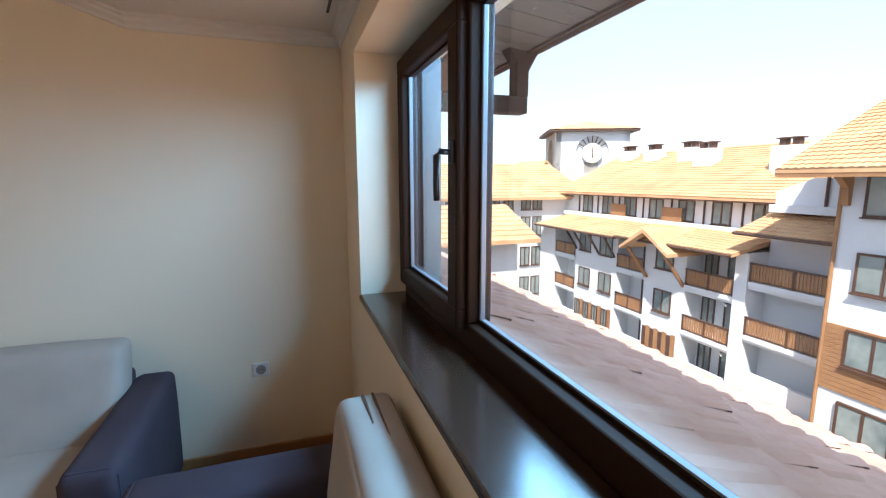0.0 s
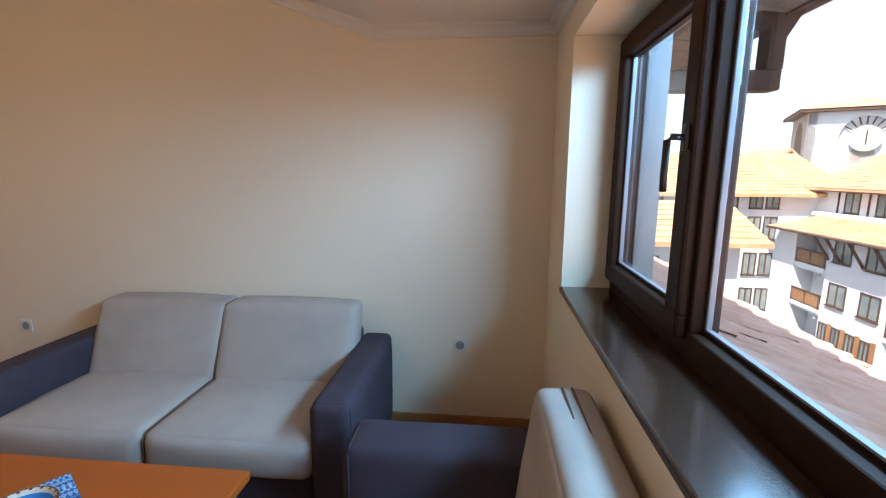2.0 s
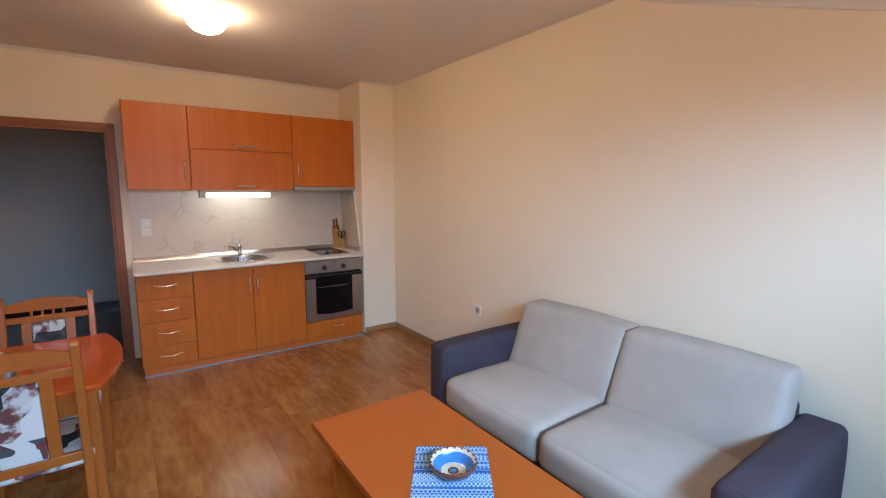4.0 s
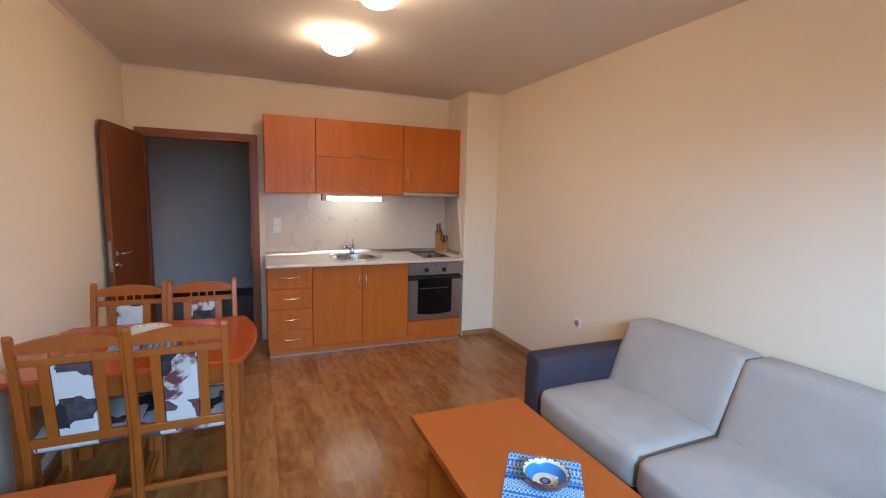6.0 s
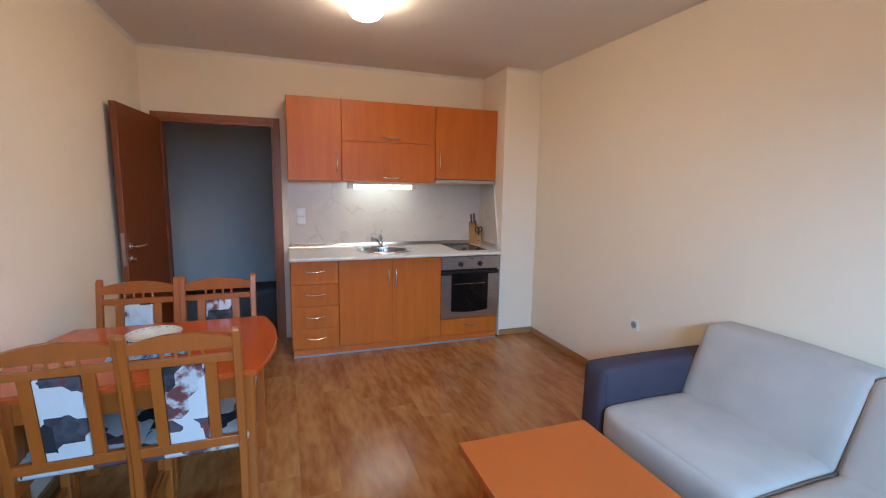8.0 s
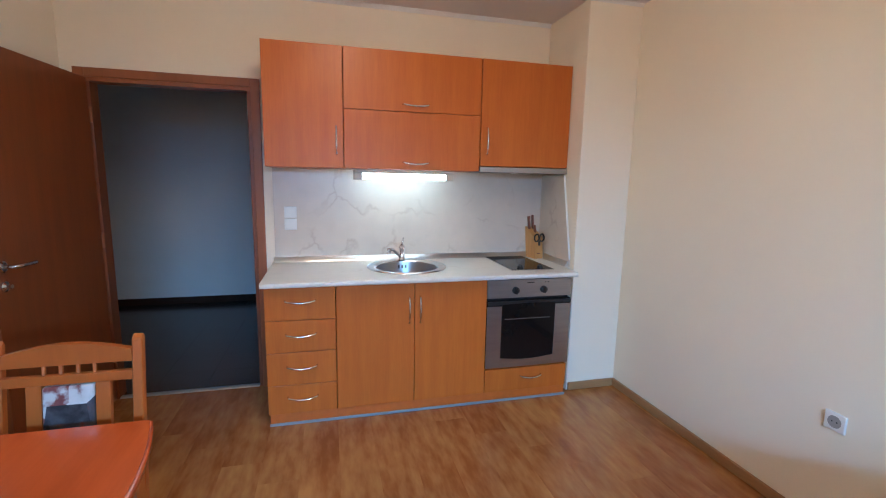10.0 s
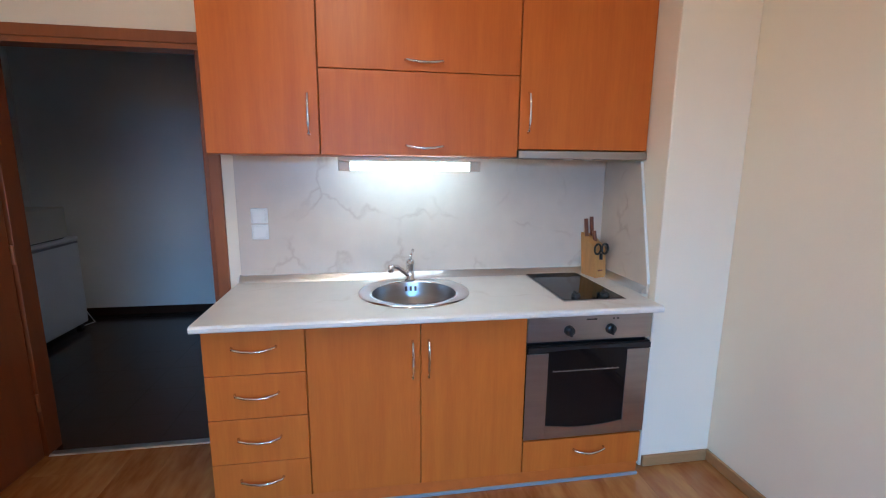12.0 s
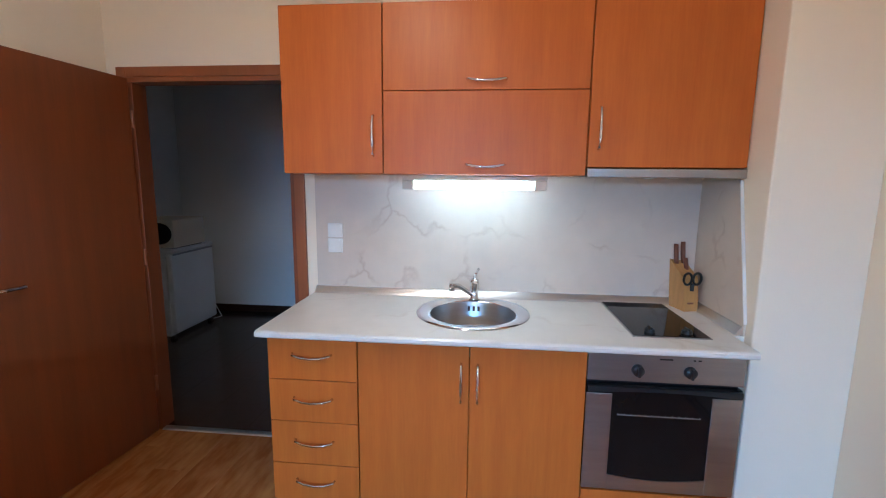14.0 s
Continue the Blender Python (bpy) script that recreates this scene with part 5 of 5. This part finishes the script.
# taller projecting block
blk = at_world("corner_block", "white rendered block with timber cladding and a tiled roof", "building")
BX = 21.2
part("wall", box(BX, 2.0, GZ, BX + 9, 11.66, 2.05), M_RENDER, blk)
part("cladding", box(BX - 0.06, 2.0, -7.14, BX, 11.66, -4.35), M_BALC, blk, "horizontal timber cladding boards")
for i in range(14):
    part("cladding_board", box(BX - 0.075, 2.0, -7.13 + i * 0.2, BX - 0.06, 11.66, -6.95 + i * 0.2), M_BALC, blk)
for z0, z1 in ((0.09, 1.69), (-2.91, -1.3), (-5.97, -4.42), (-10.2, -7.5)):
    for y0 in (2.6, 5.4, 9.0):
        far_window(blk, BX - 0.08, y0, y0 + 1.87, z0, z1)
tiled_slope(blk, BX - 1.8, 1.92, BX + 5, 5.2, 1.6, 13.2)
part("eaves_board", box(BX - 1.78, 1.6, 1.62, BX - 1.70, 13.2, 1.89), M_BALC, blk)
part("soffit", box(BX - 1.7, 1.6, 1.72, BX, 13.2, 1.78), M_SOFFIT, blk)
part("soffit_end", box(BX, 11.67, 1.72, BX + 4, 13.2, 1.78), M_SOFFIT, blk)
part("verge_board", prism([(BX - 1.8, 1.75), (BX + 5, 5.02), (BX + 5, 5.35), (BX - 1.8, 2.06)], "y", 13.2, 13.3), M_RENDER, blk)
part("strut", prism([(BX - 0.9, 1.70), (BX, 1.70), (BX, 0.5), (BX - 0.18, 0.5), (BX - 0.3, 1.2)], "y", 11.35, 11.6), M_BALC, blk, "timber eaves bracket")
part("corner_pipe", tube([(BX - 0.05, 11.7, GZ), (BX - 0.05, 11.7, 1.7)], 0.08, 8), M_BALC, blk)

# end wing, square to the others
wing = at_world("end_wing", "white apartment wing closing the courtyard", "building")
WYY = 36.5
part("wall", box(12.0, WYY, GZ, AX + 6, WYY + 8, 0.0), M_RENDER, wing)
for z in (-9.7, -6.85, -4.0, -1.6):
    for x in (13.0, 15.0, 17.2, 18.6, 20.4, 21.6):
        far_window(wing, WYY, x, x + 1.0, z + 0.4, z + 2.2 if z < -2 else z + 1.5, "y")


def roof_y(parent, y0, z0, y1, z1, x0, x1):
    """A roof slope that looks towards -y."""
    part("roof", prism([(y0, z0), (y1, z1), (y1, z1 - 0.3), (y0, z0 - 0.15)], "x", x0, x1), M_ROOF2, parent, "orange tiled roof slope")
    k = int(math.hypot(y1 - y0, z1 - z0) / 0.6)
    for i in range(k):
        a, b = i / k, (i + 1.1) / k
        ya, yb, za, zb = y0 + (y1 - y0) * a, y0 + (y1 - y0) * b, z0 + (z1 - z0) * a, z0 + (z1 - z0) * b
        part("tile_course", prism([(ya, za + 0.10), (yb, zb + 0.02), (yb, zb), (ya, za)], "x", x0, x1), M_ROOF2, parent)


roof_y(wing, WYY - 0.9, -0.1, WYY + 7, 3.2, 11.0, AX + 5)
# nearer house beyond the lower roof
house = at_world("near_house", "white house with an orange roof and a timber balcony", "building")
part("wall", box(2.0, 24.5, GZ, 13.6, 32.0, -2.0), M_RENDER, house)
roof_y(house, 23.4, -2.1, 28.2, -0.2, 1.2, 14.6)
for z in (-9.3, -6.6, -4.5):
    for x in (4.0, 6.2, 8.4, 10.6):
        far_window(house, 24.5, x, x + 1.1, z, z + 1.6, "y")
for z in (-7.3, -5.0):
    bl = part("balcony", box(3.0, 23.5, z - 0.2, 11.6, 24.5, z), M_RENDER, house)
    for i in range(4):
        part("board", box(3.0, 23.44, z + 0.1 + i * 0.24, 11.6, 23.48, z + 0.28 + i * 0.24), M_BALC, bl)

# far roofs behind, with a small gable
far = at_world("far_house", "far white house with broad orange roofs", "building")
part("wall", box(4.0, 52.0, GZ, 44.0, 62.0, 0.2), M_RENDER, far)
roof_y(far, 50.8, 0.0, 58.0, 3.2, 3.0, 46.0)
for k in range(12):
    far_window(far, 52.0, 7 + k * 2.6, 8.2 + k * 2.6, -1.6, -0.3, "y")
part("gable", prism([(28.5, 1.2), (31.0, 3.4), (33.5, 1.2)], "y", 49.9, 56.0), M_RENDER, far)
part("gable_roof", prism([(27.9, 1.0), (31.0, 3.75), (34.1, 1.0), (34.1, 1.25), (31.0, 4.05), (27.9, 1.25)], "y", 49.4, 57.0), M_ROOF2, far)

# clock tower
tw = thing("clock_tower", (39.0, 52.8, GZ), "stone clock tower with arched openings and a tiled roof", "tower", rz=-24)
H = 20.5
S = 4.6


def arch_face(rot):
    """One side: stone piers, lintel and an arched opening."""
    bm = bmesh.new()
    aw, az, a0 = 2.1, 17.6, 15.0
    add_box(bm, -S, -S, 0, S, -S + 0.7, a0)
    add_box(bm, -S, -S, a0, -aw, -S + 0.7, H)
    add_box(bm, aw, -S, a0, S, -S + 0.7, H)
    n = 10
    for i in range(n):
        t0, t1 = math.pi * i / n, math.pi * (i + 1) / n
        xa, xb = aw * math.cos(t1), aw * math.cos(t0)
        za, zb = az + aw * math.sin(t1), az + aw * math.sin(t0)
        q = prism([(xa, za), (xb, zb), (xb, H), (xa, H)], "y", -S, -S + 0.7)
        tm = bpy.data.meshes.new("t")
        q.to_mesh(tm), q.free()
        bm.from_mesh(tm)
        bpy.data.meshes.remove(tm)
    bmesh.ops.transform(bm, matrix=pose(0, 0, 0, 0, 0, rot), verts=bm.verts)
    return bm


for k in range(4):
    part("wall", arch_face(90 * k), M_STONE if k == 3 else M_RENDER, tw)
cone = bmesh.new()
e = [cone.verts.new((sx * (S + 1.0), sy * (S + 1.0), H)) for sx, sy in ((-1, -1), (1, -1), (1, 1), (-1, 1))]
ap = cone.verts.new((0, 0, H + 1.6))
for i in range(4):
    cone.faces.new((e[i], e[(i + 1) % 4], ap))
cone.faces.new(e[::-1])
part("roof", cone, M_ROOF2, tw)
part("eaves", box(-S - 0.9, -S - 0.9, H - 0.3, S + 0.9, S + 0.9, H - 0.003), M_BEAM, tw)
cf = lathe([(0, 0), (1.25, 0), (1.25, 0.18), (1.1, 0.22), (0, 0.22)], 32)
bmesh.ops.transform(cf, matrix=pose(0, -S - 0.02, 17.5, 90, 0, 0), verts=cf.verts)
clock = part("clock_face", cf, M_GLAZEW, tw, "pale round clock face")
part("hand", box(-0.06, -S - 0.30, 17.5, 0.06, -S - 0.25, 18.3), M_BEAM, clock)
part("hand", box(-0.06, -S - 0.30, 16.9, 0.06, -S - 0.25, 17.5), M_BEAM, clock)
for i in range(7):
    a = math.pi * (0.18 + 0.64 * i / 6)
    part("spoke", tube([(1.2 * math.cos(a), -S + 0.15, 17.7 + 1.2 * math.sin(a)), (2.1 * math.cos(a), -S + 0.15, 17.7 + 2.1 * math.sin(a))], 0.07, 6), M_BEAM, tw)
part("lattice", box(-0.9, -S + 0.2, 15.0, 0.9, -S + 0.3, 16.4), M_STONE, tw)
part("infill_panel", box(-2.3, -S + 0.36, 15.0, 2.3, -S + 0.5, 19.9), M_RENDER, tw)

# ---------------------------------------------------------------- floors, laid piece by piece
floor = setting("floor", box(XW, YS - 0.1, -0.15, XO, YN + 0.1, -0.004), M_GAP, "oak laminate plank floor with a satin shine", "floor")
PW, PL = 0.193, 1.29
plank_mesh = {}


def plank(x0, x1, y0, y1):
    key = (round(x1 - x0, 3), round(y1 - y0, 3))
    if key not in plank_mesh:
        plank_mesh[key] = mesh_of("plank", box(-key[0] / 2, -key[1] / 2, -0.008, key[0] / 2, key[1] / 2, 0.0, 0.0007, 1), M_FLOOR)
    o = new("plank", plank_mesh[key])
    o.location = ((x0 + x1) / 2, (y0 + y1) / 2, 0.003)
    o.parent = floor


row = 0
y = YS - 0.02
while y < YN:
    x = XW - (0.37 * (row * 3 % 7) % PL)
    while x < XE:
        a, b = max(x, XW + 0.001), min(x + PL, XE + 0.01)
        if b - a > 0.02:
            plank(a + 0.0002, b - 0.0002, y + 0.0002, min(y + PW, YN + 0.02) - 0.0002)
        x += PL
    y += PW
    row += 1

hall_floor = setting("floor_hall", box(HX - 0.1, HY0 - 0.1, -0.15, XW - 0.001, HY1 + 0.1, -0.004), M_GROUT, "dark brown glossy tiled hall floor", "floor")
tile_mesh = mesh_of("tile", box(-0.1646, -0.1646, -0.008, 0.1646, 0.1646, 0.0, 0.0005, 1), M_TILE)
for i in range(8):
    for j in range(10):
        o = new("tile", tile_mesh)
        o.location = (XW - 0.165 - i * 0.33, HY0 + 0.165 + j * 0.33, 0.003)
        o.parent = hall_floor
